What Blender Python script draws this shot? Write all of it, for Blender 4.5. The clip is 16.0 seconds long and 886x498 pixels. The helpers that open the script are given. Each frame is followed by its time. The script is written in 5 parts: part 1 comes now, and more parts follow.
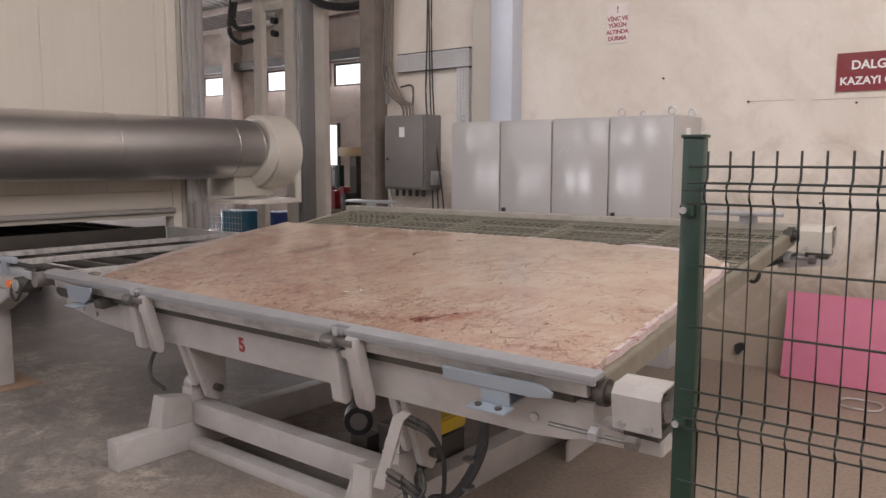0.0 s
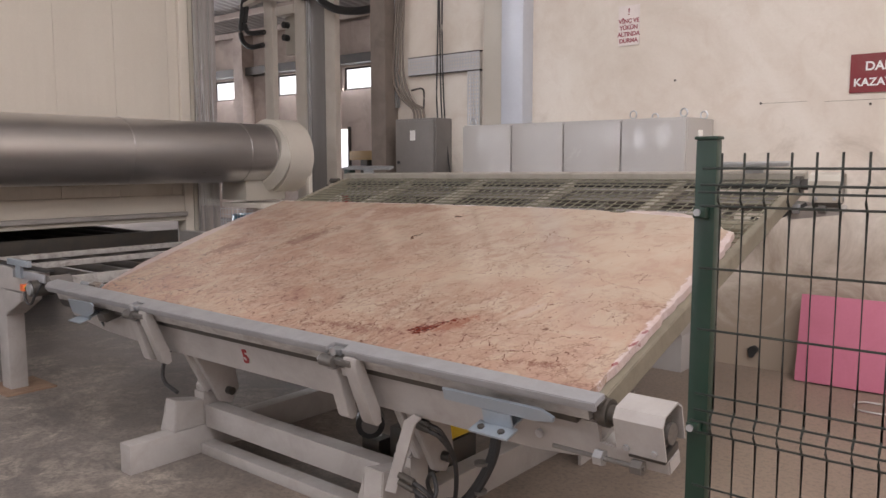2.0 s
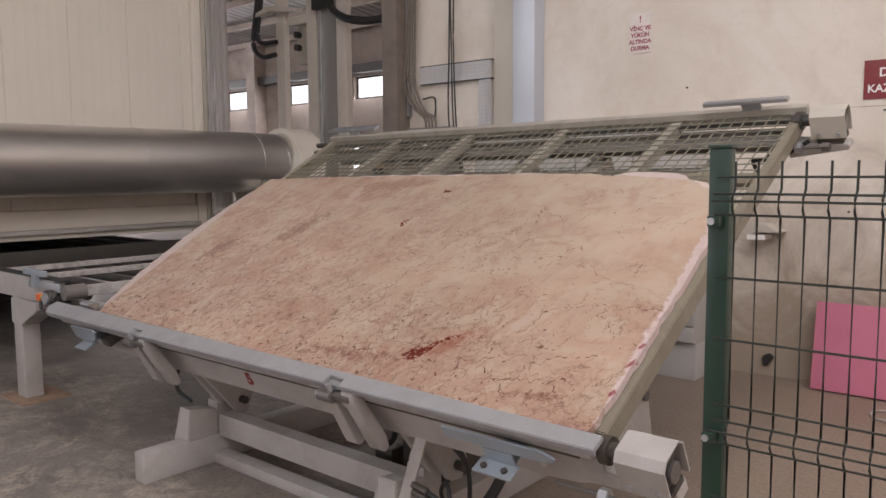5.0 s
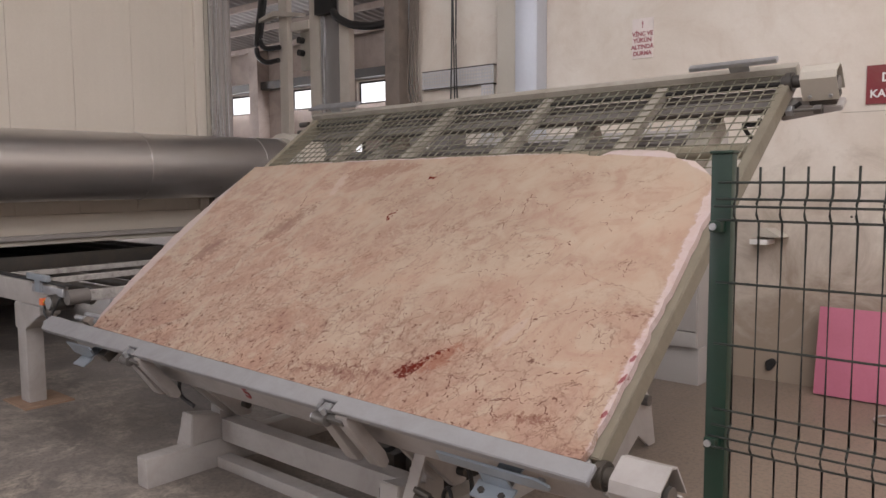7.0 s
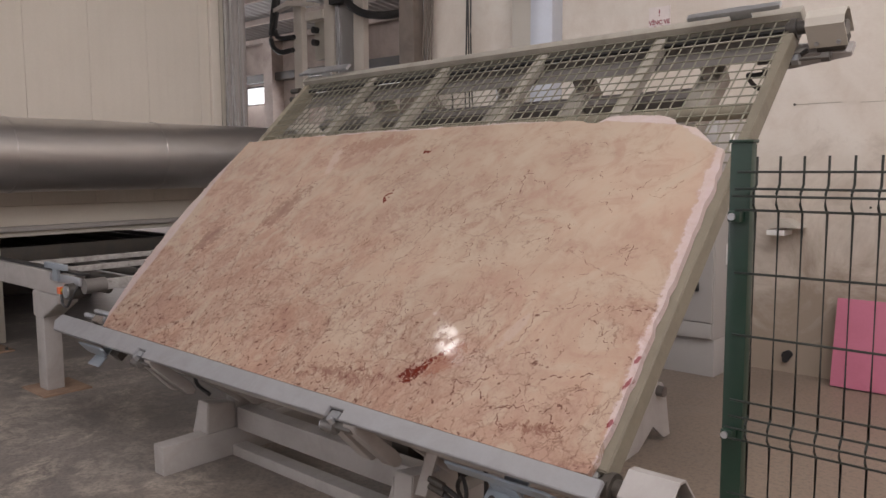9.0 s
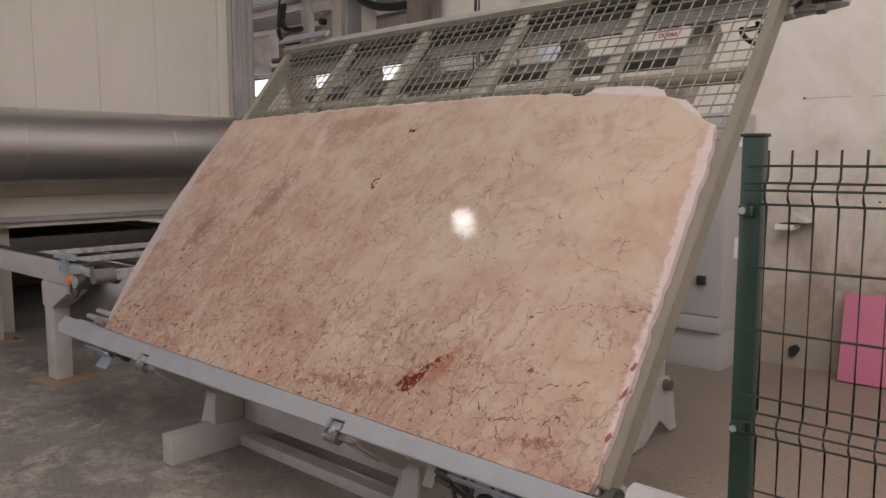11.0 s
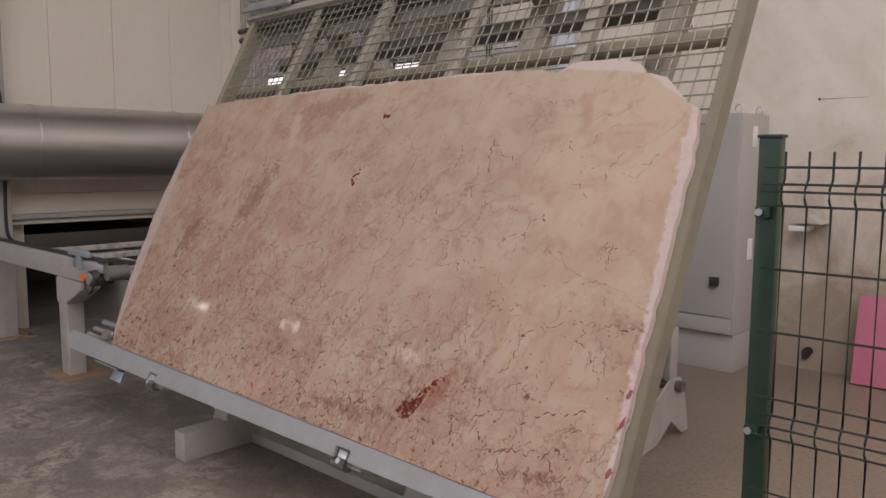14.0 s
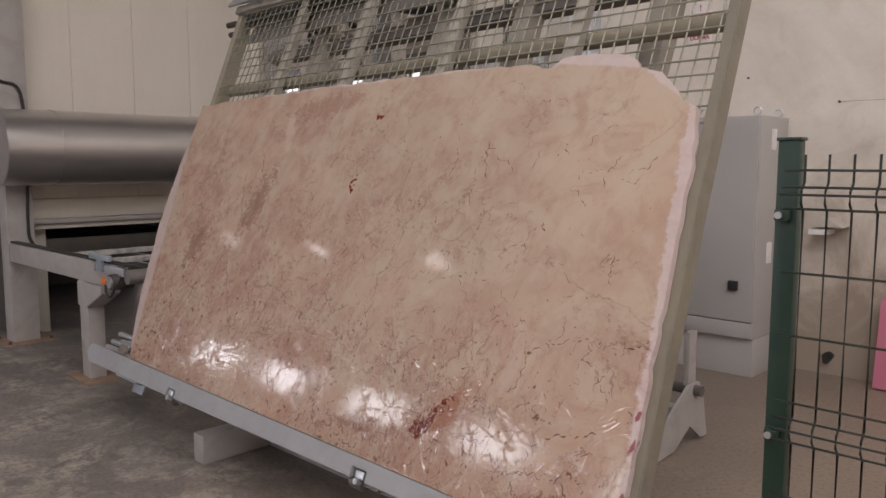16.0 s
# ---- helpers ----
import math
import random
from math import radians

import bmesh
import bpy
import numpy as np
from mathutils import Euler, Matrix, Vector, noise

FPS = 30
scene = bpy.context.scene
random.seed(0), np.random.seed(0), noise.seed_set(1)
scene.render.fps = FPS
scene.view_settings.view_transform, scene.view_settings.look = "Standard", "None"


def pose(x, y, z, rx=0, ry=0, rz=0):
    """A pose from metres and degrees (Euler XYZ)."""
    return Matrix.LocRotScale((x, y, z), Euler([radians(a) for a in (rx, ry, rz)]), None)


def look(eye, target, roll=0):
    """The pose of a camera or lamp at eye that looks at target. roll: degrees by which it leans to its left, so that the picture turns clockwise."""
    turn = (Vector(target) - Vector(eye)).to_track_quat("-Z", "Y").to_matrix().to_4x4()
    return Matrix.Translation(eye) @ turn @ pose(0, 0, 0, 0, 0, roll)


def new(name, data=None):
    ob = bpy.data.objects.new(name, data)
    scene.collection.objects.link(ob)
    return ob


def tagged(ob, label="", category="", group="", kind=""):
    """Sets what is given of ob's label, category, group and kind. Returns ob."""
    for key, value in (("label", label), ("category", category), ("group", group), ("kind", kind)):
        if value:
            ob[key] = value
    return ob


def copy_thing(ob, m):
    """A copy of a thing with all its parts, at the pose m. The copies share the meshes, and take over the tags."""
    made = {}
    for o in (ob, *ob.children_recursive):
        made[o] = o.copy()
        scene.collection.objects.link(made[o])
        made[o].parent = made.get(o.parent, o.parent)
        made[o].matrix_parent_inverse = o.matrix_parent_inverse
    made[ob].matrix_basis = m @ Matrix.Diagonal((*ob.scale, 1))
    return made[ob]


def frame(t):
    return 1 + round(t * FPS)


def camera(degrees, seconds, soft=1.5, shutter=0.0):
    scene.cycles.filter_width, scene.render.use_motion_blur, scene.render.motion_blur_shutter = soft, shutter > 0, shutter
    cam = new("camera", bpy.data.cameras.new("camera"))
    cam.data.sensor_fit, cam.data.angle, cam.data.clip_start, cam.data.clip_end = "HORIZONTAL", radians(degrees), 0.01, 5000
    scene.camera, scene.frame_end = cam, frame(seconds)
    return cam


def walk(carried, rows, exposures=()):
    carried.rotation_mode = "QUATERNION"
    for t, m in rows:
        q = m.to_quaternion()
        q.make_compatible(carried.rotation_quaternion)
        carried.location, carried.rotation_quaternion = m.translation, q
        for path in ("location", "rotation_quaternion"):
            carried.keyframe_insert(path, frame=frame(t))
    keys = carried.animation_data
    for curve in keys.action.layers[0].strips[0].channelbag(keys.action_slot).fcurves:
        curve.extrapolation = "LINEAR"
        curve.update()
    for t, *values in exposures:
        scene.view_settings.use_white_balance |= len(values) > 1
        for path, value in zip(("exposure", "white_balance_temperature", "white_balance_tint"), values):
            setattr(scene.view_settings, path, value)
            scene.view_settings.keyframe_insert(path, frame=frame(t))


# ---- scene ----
cam = camera(59.44, 16.0)
walk(cam, [
    (0.0, pose(0.000, 0.000, 1.600, 83.54, -0.14, 38.65)),
    (0.5, pose(-0.000, 0.001, 1.599, 83.75, 0.03, 38.77)),
    (1.0, pose(-0.002, 0.002, 1.599, 83.77, 0.02, 39.01)),
    (1.5, pose(-0.003, 0.002, 1.599, 83.75, 0.05, 39.24)),
    (2.0, pose(-0.005, 0.002, 1.599, 83.78, 0.06, 39.43)),
    (2.5, pose(-0.006, 0.003, 1.599, 83.89, 0.04, 39.51)),
    (3.0, pose(-0.008, 0.004, 1.602, 83.83, 0.09, 39.72)),
    (3.5, pose(-0.009, 0.005, 1.602, 83.93, 0.13, 39.88)),
    (4.0, pose(-0.008, 0.002, 1.602, 84.11, 0.23, 40.11)),
    (6.5, pose(-0.004, -0.004, 1.606, 84.63, 0.36, 40.32)),
    (7.0, pose(-0.003, -0.005, 1.605, 84.71, 0.35, 40.46)),
    (7.5, pose(-0.004, -0.005, 1.604, 84.66, 0.46, 40.64)),
    (8.0, pose(-0.008, -0.004, 1.605, 84.46, 0.44, 40.83)),
    (8.5, pose(-0.008, -0.004, 1.604, 84.22, 0.36, 41.17)),
    (9.0, pose(-0.010, -0.004, 1.603, 84.00, 0.31, 41.48)),
    (11.5, pose(-0.015, -0.015, 1.603, 83.40, 0.03, 41.99)),
    (12.0, pose(-0.016, -0.016, 1.603, 83.41, 0.12, 42.12)),
    (12.5, pose(-0.018, -0.016, 1.603, 83.39, 0.12, 42.26)),
    (13.0, pose(-0.018, -0.016, 1.603, 83.35, 0.00, 42.37)),
    (13.5, pose(-0.018, -0.017, 1.603, 83.51, -0.05, 42.44)),
    (14.0, pose(-0.020, -0.020, 1.604, 83.38, -0.26, 42.77)),
    (14.5, pose(-0.018, -0.021, 1.604, 83.55, -0.04, 42.97)),
    (15.0, pose(-0.020, -0.025, 1.604, 83.58, -0.18, 43.21)),
    (15.5, pose(-0.020, -0.025, 1.604, 83.60, -0.15, 43.52)),
    (16.0, pose(-0.018, -0.027, 1.604, 83.67, -0.08, 43.97)),
], exposures=[(0.0, 0.2, 6500, 17), (2.5, 0.22, 6500, 17), (4.0, 0.17, 6500, 17), (6.5, 0.08, 6500, 17), (9.0, -0.03, 6500, 17), (12.0, -0.1, 6500, 17), (16.0, -0.14, 6500, 17)])

# ---- world and large lights ----
world = bpy.data.worlds.new("world")
scene.world = world
world.use_nodes = True
sky = world.node_tree.nodes.new("ShaderNodeTexSky")
sky.sky_type, sky.sun_disc, sky.sun_elevation, sky.sun_rotation = "NISHITA", False, radians(40), radians(200)
world.node_tree.links.new(sky.outputs[0], world.node_tree.nodes["Background"].inputs[0])
world.node_tree.nodes["Background"].inputs[1].default_value = 0.1


def area(name, m, sx, sy, watts, color=(1, 1, 1)):
    lamp = bpy.data.lights.new(name, "AREA")
    lamp.shape, lamp.size, lamp.size_y, lamp.energy, lamp.color = "RECTANGLE", sx, sy, watts, color
    ob = new(name, lamp)
    ob.matrix_world = m
    return ob


DAY = (0.95, 0.97, 1.0)
# daylight through the high windows of the long wall behind the camera
for cx in (-29.8, -24.65, -19.25, -14.1, -8.85, -3.6, 1.6, 6.8):
    area("window_daylight", look((cx, -11.95, 6.55), (cx, 0, 5.2)), 2.4, 0.95, 62, DAY)
# daylight through the lower windows of that wall
for cx in (-15.2, -11.4):
    area("window_daylight", look((cx, -11.95, 2.6), (cx, 0, 2.6)), 2.0, 1.8, 85, DAY)
# soft top fill added below the closed roof, out of the slab's reflections
for cx in (1.0, 5.5, 10.0):
    area("top_fill", look((cx, -2.0, 7.98), (cx, -2.0, 0)), 2.4, 10.0, 550, (1.0, 0.98, 0.95))
# daylight in the rear bay
for cx in (-19.9, -17.0, -14.32):
    area("window_daylight", look((cx, 13.9, 3.77), (cx, 8, 1.0)), 1.1, 0.55, 45, DAY)
# unseen fill added before the closed left wall to brighten the slab loader
area("bay_fill", look((-33.9, 10.5, 2.6), (0, 9.5, 2.2)), 6.0, 4.6, 2600, DAY)
# high-bay lamps under the roof
LAMPS = [(-7.4, 1.35), (-3.1, 1.35), (1.2, 1.35), (-11.65, -4.8), (-15.95, -4.8), (-20.3, -4.8)]
for x, y in LAMPS:
    area("lamp_light", look((x, y, 6.98), (x, y, 0)), 0.36, 0.36, 6.5 if y > 0 else 5, (1.0, 0.97, 0.92))


# ---- materials ----
def ramp(nt, fac, stops):
    n = nt.nodes.new("ShaderNodeValToRGB")
    while len(n.color_ramp.elements) < len(stops):
        n.color_ramp.elements.new(0.5)
    for e, (p, c) in zip(n.color_ramp.elements, stops):
        e.position, e.color = p, (*c, 1) if len(c) == 3 else c
    nt.links.new(fac, n.inputs[0])
    return n.outputs[0]


def tex_noise(nt, coord, scale, detail=6, rough=0.6, distort=0.0, stretch=None):
    if stretch:
        mp = nt.nodes.new("ShaderNodeMapping")
        mp.inputs["Scale"].default_value = stretch
        nt.links.new(coord, mp.inputs[0])
        coord = mp.outputs[0]
    n = nt.nodes.new("ShaderNodeTexNoise")
    n.inputs["Scale"].default_value, n.inputs["Detail"].default_value = scale, detail
    n.inputs["Roughness"].default_value, n.inputs["Distortion"].default_value = rough, distort
    nt.links.new(coord, n.inputs["Vector"])
    return n.outputs[0]


def mix(nt, fac, a, b, mode="MIX"):
    n = nt.nodes.new("ShaderNodeMix")
    n.data_type, n.blend_type = "RGBA", mode
    for sock, val in ((0, fac), (6, a), (7, b)):
        if isinstance(val, (int, float)):
            n.inputs[sock].default_value = val
        elif isinstance(val, tuple):
            n.inputs[sock].default_value = (*val, 1)
        else:
            nt.links.new(val, n.inputs[sock])
    return n.outputs[2]


def maths(nt, op, a, b=0.0, c=0.0):
    n = nt.nodes.new("ShaderNodeMath")
    n.operation = op
    for i, val in enumerate((a, b, c)):
        if isinstance(val, (int, float)):
            n.inputs[i].default_value = val
        else:
            nt.links.new(val, n.inputs[i])
    return n.outputs[0]


def base(name):
    m = bpy.data.materials.new(name)
    m.use_nodes = True
    nt = m.node_tree
    co = nt.nodes.new("ShaderNodeTexCoord").outputs["Object"]
    return m, nt, nt.nodes["Principled BSDF"], co


def bump(nt, bsdf, height, strength=0.2, dist=0.01):
    b = nt.nodes.new("ShaderNodeBump")
    b.inputs["Strength"].default_value, b.inputs["Distance"].default_value = strength, dist
    nt.links.new(height, b.inputs["Height"])
    nt.links.new(b.outputs[0], bsdf.inputs["Normal"])


def paint(name, color, rough=0.5, metal=0.0, dirt=(0.25, 0.22, 0.18), amount=0.35, scale=3.0, grain=60.0, bumpy=0.08, stretch=None, coat=0.0):
    """A painted or metal surface with stains at one scale and fine grain at another."""
    m, nt, b, co = base(name)
    big = ramp(nt, tex_noise(nt, co, scale, 8, 0.65, 0.6, stretch), [(0.42, (0, 0, 0)), (0.75, (1, 1, 1))])
    fine = tex_noise(nt, co, grain, 3, 0.6, 0, stretch)
    col = mix(nt, maths(nt, "MULTIPLY", big, amount), color, dirt)
    col = mix(nt, maths(nt, "MULTIPLY", fine, 0.22), col, tuple(c * 0.6 for c in color))
    nt.links.new(col, b.inputs["Base Color"])
    b.inputs["Metallic"].default_value = metal
    b.inputs["Coat Weight"].default_value = coat
    nt.links.new(maths(nt, "ADD", maths(nt, "MULTIPLY", big, 0.18), maths(nt, "MULTIPLY_ADD", fine, 0.1, rough - 0.1)), b.inputs["Roughness"])
    bump(nt, b, fine, bumpy, 0.004)
    return m


def plain_glow(name, color, strength):
    m, nt, b, co = base(name)
    b.inputs["Base Color"].default_value = (0.5, 0.5, 0.5, 1)
    b.inputs["Emission Color"].default_value = (*color, 1)
    b.inputs["Emission Strength"].default_value = strength
    return m


M_CREAM = paint("cream_paint", (0.39, 0.368, 0.352), 0.42, amount=0.5, dirt=(0.22, 0.19, 0.165), scale=4)
# cream lightened to make up for missing light on the slab loader
M_CREAM_LIT = paint("lit_cream_paint", (0.72, 0.67, 0.6), 0.5, amount=0.4, dirt=(0.5, 0.43, 0.36))
M_BEARER = paint("dull_cream_paint", (0.35, 0.325, 0.28), 0.5, amount=0.6, dirt=(0.2, 0.175, 0.14), scale=6)
M_TRAY = paint("pale_zinc_tray", (0.6, 0.6, 0.61), 0.45, 0.2, (0.45, 0.43, 0.42), 0.4, 4)
M_MAST = paint("grey_mast_paint", (0.34, 0.325, 0.315), 0.4, 0.2, (0.2, 0.185, 0.175), 0.5, 2, stretch=(1, 1, 0.2))
M_FADED = paint("faded_red_ink", (0.34, 0.1, 0.12), 0.6, amount=0.4)
M_OLD_BOARD = paint("yellowed_board", (0.76, 0.69, 0.66), 0.5, amount=0.3)
M_LEDGE = paint("scuffed_grey_paint", (0.3, 0.3, 0.31), 0.45, 0.1, (0.2, 0.185, 0.175), 0.4, 5)
M_KNUCKLE = paint("oily_steel", (0.19, 0.18, 0.17), 0.42, 0.6, (0.12, 0.11, 0.1), 0.6, 14)
M_CREAM_WORN = paint("worn_cream_paint", (0.44, 0.42, 0.4), 0.4, amount=0.95, dirt=(0.17, 0.15, 0.135), scale=16, stretch=(0.35, 1, 1))
M_OLIVE = paint("olive_cream_paint", (0.28, 0.25, 0.185), 0.5, amount=0.5, dirt=(0.17, 0.145, 0.11), scale=5)
M_GALV = paint("galvanised_steel", (0.55, 0.57, 0.6), 0.42, 0.85, (0.34, 0.33, 0.32), 0.5, 7, 45)
M_ZINC = paint("zinc_plate", (0.34, 0.39, 0.44), 0.42, 0.5, (0.4, 0.43, 0.45), 0.4, 9, 60)
M_DUCT = paint("duct_aluminium", (0.64, 0.625, 0.62), 0.34, 0.95, (0.44, 0.42, 0.41), 0.5, 2, 30, 0.03, (1, 0.15, 1))
M_SIDE = paint("dull_olive_rail_paint", (0.2, 0.178, 0.135), 0.5, amount=0.5, dirt=(0.12, 0.1, 0.075), scale=5)
M_WIRE = paint("grating_steel", (0.3, 0.29, 0.23), 0.55, 0.5, (0.16, 0.13, 0.08), 0.6, 5, 50)
M_DARK = paint("dark_steel", (0.07, 0.065, 0.06), 0.5, 0.4, (0.14, 0.11, 0.08), 0.5, 6)
M_RUBBER = paint("black_rubber", (0.02, 0.02, 0.021), 0.5, 0, (0.06, 0.055, 0.05), 0.4, 12)
M_GREEN = paint("green_coating", (0.005, 0.028, 0.017), 0.4, 0, (0.06, 0.07, 0.05), 0.14, 9, 80, 0.05, coat=0.05)
M_FENCE_WIRE = paint("dark_green_wire", (0.013, 0.019, 0.017), 0.45, 0, (0.1, 0.09, 0.07), 0.4, 20)
M_CABINET = paint("grey_enamel", (0.43, 0.415, 0.4), 0.19, 0.0, (0.38, 0.36, 0.335), 0.4, 1.2, 90, 0.01)
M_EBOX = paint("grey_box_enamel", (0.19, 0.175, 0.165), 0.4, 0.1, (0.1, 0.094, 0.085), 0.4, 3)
M_WALL = None
M_RED = paint("red_paint", (0.3, 0.022, 0.028), 0.5, amount=0.3)
M_SIGN_RED = paint("dark_red_sign", (0.2, 0.02, 0.026), 0.5, amount=0.25)
M_PINK = paint("pink_foam", (0.55, 0.175, 0.26), 0.75, amount=0.4, dirt=(0.45, 0.14, 0.2), scale=4)
M_YELLOW = paint("yellow_paint", (0.7, 0.5, 0.02), 0.45, amount=0.4)
M_BLUE = paint("blue_drum_paint", (0.02, 0.16, 0.26), 0.45, amount=0.4)
M_BLUE2 = paint("dark_blue_drum_paint", (0.015, 0.05, 0.22), 0.45, amount=0.4)
M_TIMBER = paint("ochre_timber", (0.4, 0.25, 0.09), 0.6, amount=0.4, stretch=(0.3, 3, 3))
M_WHITE = paint("white_board", (0.78, 0.77, 0.75), 0.5, amount=0.15)
# the window's reflection on the column's sheet, painted in as bluish white
M_CLAD = paint("sheen_tinted_sheet", (0.55, 0.58, 0.64), 0.4, 0.2, (0.45, 0.47, 0.52), 0.4, 1.2, 40, 0.02)
M_STAINLESS = paint("stainless_sheet", (0.8, 0.81, 0.83), 0.24, 0.9, (0.6, 0.6, 0.62), 0.4, 6, 40, 0.12, (3, 3, 0.1))
M_BROWN_COL = paint("brown_column_paint", (0.2, 0.165, 0.14), 0.6, 0, (0.1, 0.085, 0.07), 0.6, 4)
M_RUSTY = paint("rusty_plate", (0.3, 0.2, 0.14), 0.7, 0.1, (0.16, 0.1, 0.07), 0.6, 9)
M_PLASTIC = paint("orange_plastic", (0.75, 0.16, 0.05), 0.4, amount=0.1)
M_GLOW = plain_glow("sky_in_window", (0.95, 0.98, 1.0), 4.0)
M_FARGLOW = plain_glow("sky_in_bay_window", (0.95, 0.98, 1.0), 1.3)


def wall_material():
    m, nt, b, co = base("plastered_wall")
    big = tex_noise(nt, co, 0.7, 8, 0.65, 0.8)
    med = tex_noise(nt, co, 3.2, 8, 0.7, 1.0)
    fine = tex_noise(nt, co, 45, 4, 0.6)
    col = ramp(nt, big, [(0.3, (0.61, 0.54, 0.465)), (0.5, (0.71, 0.655, 0.585)), (0.7, (0.77, 0.73, 0.67))])
    col = mix(nt, ramp(nt, med, [(0.5, (0, 0, 0)), (0.85, (0.6, 0.6, 0.6))]), col, (0.55, 0.45, 0.365))
    col = mix(nt, maths(nt, "MULTIPLY", fine, 0.2), col, (0.4, 0.34, 0.28))
    xyz = nt.nodes.new("ShaderNodeSeparateXYZ")
    nt.links.new(co, xyz.inputs[0])
    # low stains and the lower wall's shade painted together, browner and darker downward
    stain_shade = maths(nt, "ADD", maths(nt, "MULTIPLY_ADD", xyz.outputs[2], -0.36, 0.66), maths(nt, "MULTIPLY_ADD", tex_noise(nt, co, 1.8, 8, 0.7, 1.0), 1.1, -0.5))
    col = mix(nt, maths(nt, "MULTIPLY", ramp(nt, stain_shade, [(0.1, (0, 0, 0)), (0.55, (1, 1, 1))]), 0.9), col, (0.28, 0.22, 0.168))
    nt.links.new(col, b.inputs["Base Color"])
    b.inputs["Roughness"].default_value = 0.8
    bump(nt, b, mix(nt, 0.4, fine, med), 0.25, 0.01)
    return m


def floor_material():
    m, nt, b, co = base("concrete_floor")
    xyz = nt.nodes.new("ShaderNodeSeparateXYZ")
    nt.links.new(co, xyz.inputs[0])
    big = tex_noise(nt, co, 0.45, 9, 0.66, 1.0)
    med = tex_noise(nt, co, 2.3, 10, 0.75, 1.2)
    chip = tex_noise(nt, co, 9, 10, 0.78, 0.6)
    fine = tex_noise(nt, co, 40, 6, 0.7)
    col = ramp(nt, big, [(0.35, (0.112, 0.099, 0.094)), (0.65, (0.175, 0.153, 0.141))])
    dust = ramp(nt, med, [(0.46, (0, 0, 0)), (0.7, (1, 1, 1))])
    col = mix(nt, maths(nt, "MULTIPLY", dust, 0.6), col, (0.27, 0.237, 0.214))
    # pale scuffed patches in front of the table, brown dust towards the back wall
    worn = maths(nt, "ADD", maths(nt, "MULTIPLY_ADD", xyz.outputs[1], -0.1, 0.33), maths(nt, "MULTIPLY", med, 0.9))
    scuff = maths(nt, "MULTIPLY", ramp(nt, worn, [(0.38, (0, 0, 0)), (0.6, (1, 1, 1))]), ramp(nt, chip, [(0.42, (0, 0, 0)), (0.56, (1, 1, 1))]))
    clump = ramp(nt, tex_noise(nt, co, 1.15, 8, 0.7, 1.4), [(0.42, (0.1, 0.1, 0.1)), (0.6, (1, 1, 1))])
    col = mix(nt, maths(nt, "MULTIPLY", maths(nt, "MULTIPLY", scuff, clump), 0.85), col, (0.42, 0.365, 0.305))
    brown = ramp(nt, maths(nt, "ADD", maths(nt, "MULTIPLY_ADD", xyz.outputs[0], 0.22, 0.86), maths(nt, "MULTIPLY", big, 0.6)), [(0.3, (0, 0, 0)), (0.85, (1, 1, 1))])
    col = mix(nt, maths(nt, "MULTIPLY", brown, 0.85), col, mix(nt, med, (0.2, 0.147, 0.108), (0.31, 0.236, 0.18)))
    speck = ramp(nt, fine, [(0.4, (1, 1, 1)), (0.52, (0, 0, 0))])
    col = mix(nt, maths(nt, "MULTIPLY", speck, 0.4), col, (0.07, 0.064, 0.06))
    nt.links.new(col, b.inputs["Base Color"])
    nt.links.new(maths(nt, "MULTIPLY_ADD", med, 0.5, 0.25), b.inputs["Roughness"])
    bump(nt, b, mix(nt, 0.5, fine, chip), 0.25, 0.006)
    return m


M_WALL = wall_material()
M_FLOOR = floor_material()
M_CEIL = paint("roof_sheet", (0.42, 0.4, 0.38), 0.6, 0.1, (0.3, 0.27, 0.24), 0.5, 1.5, 20, stretch=(3, 0.3, 1))
M_HALL = paint("old_hall_plaster", (0.5, 0.415, 0.36), 0.8, 0, (0.25, 0.19, 0.155), 0.7, 1.3, 30)
M_PANEL = paint("cream_sandwich_panel", (0.74, 0.69, 0.61), 0.45, 0, (0.62, 0.56, 0.48), 0.4, 0.8, 40)
M_PANEL_GREY = paint("grey_sheet_panel", (0.5, 0.47, 0.41), 0.45, 0, (0.36, 0.32, 0.27), 0.4, 1.2)


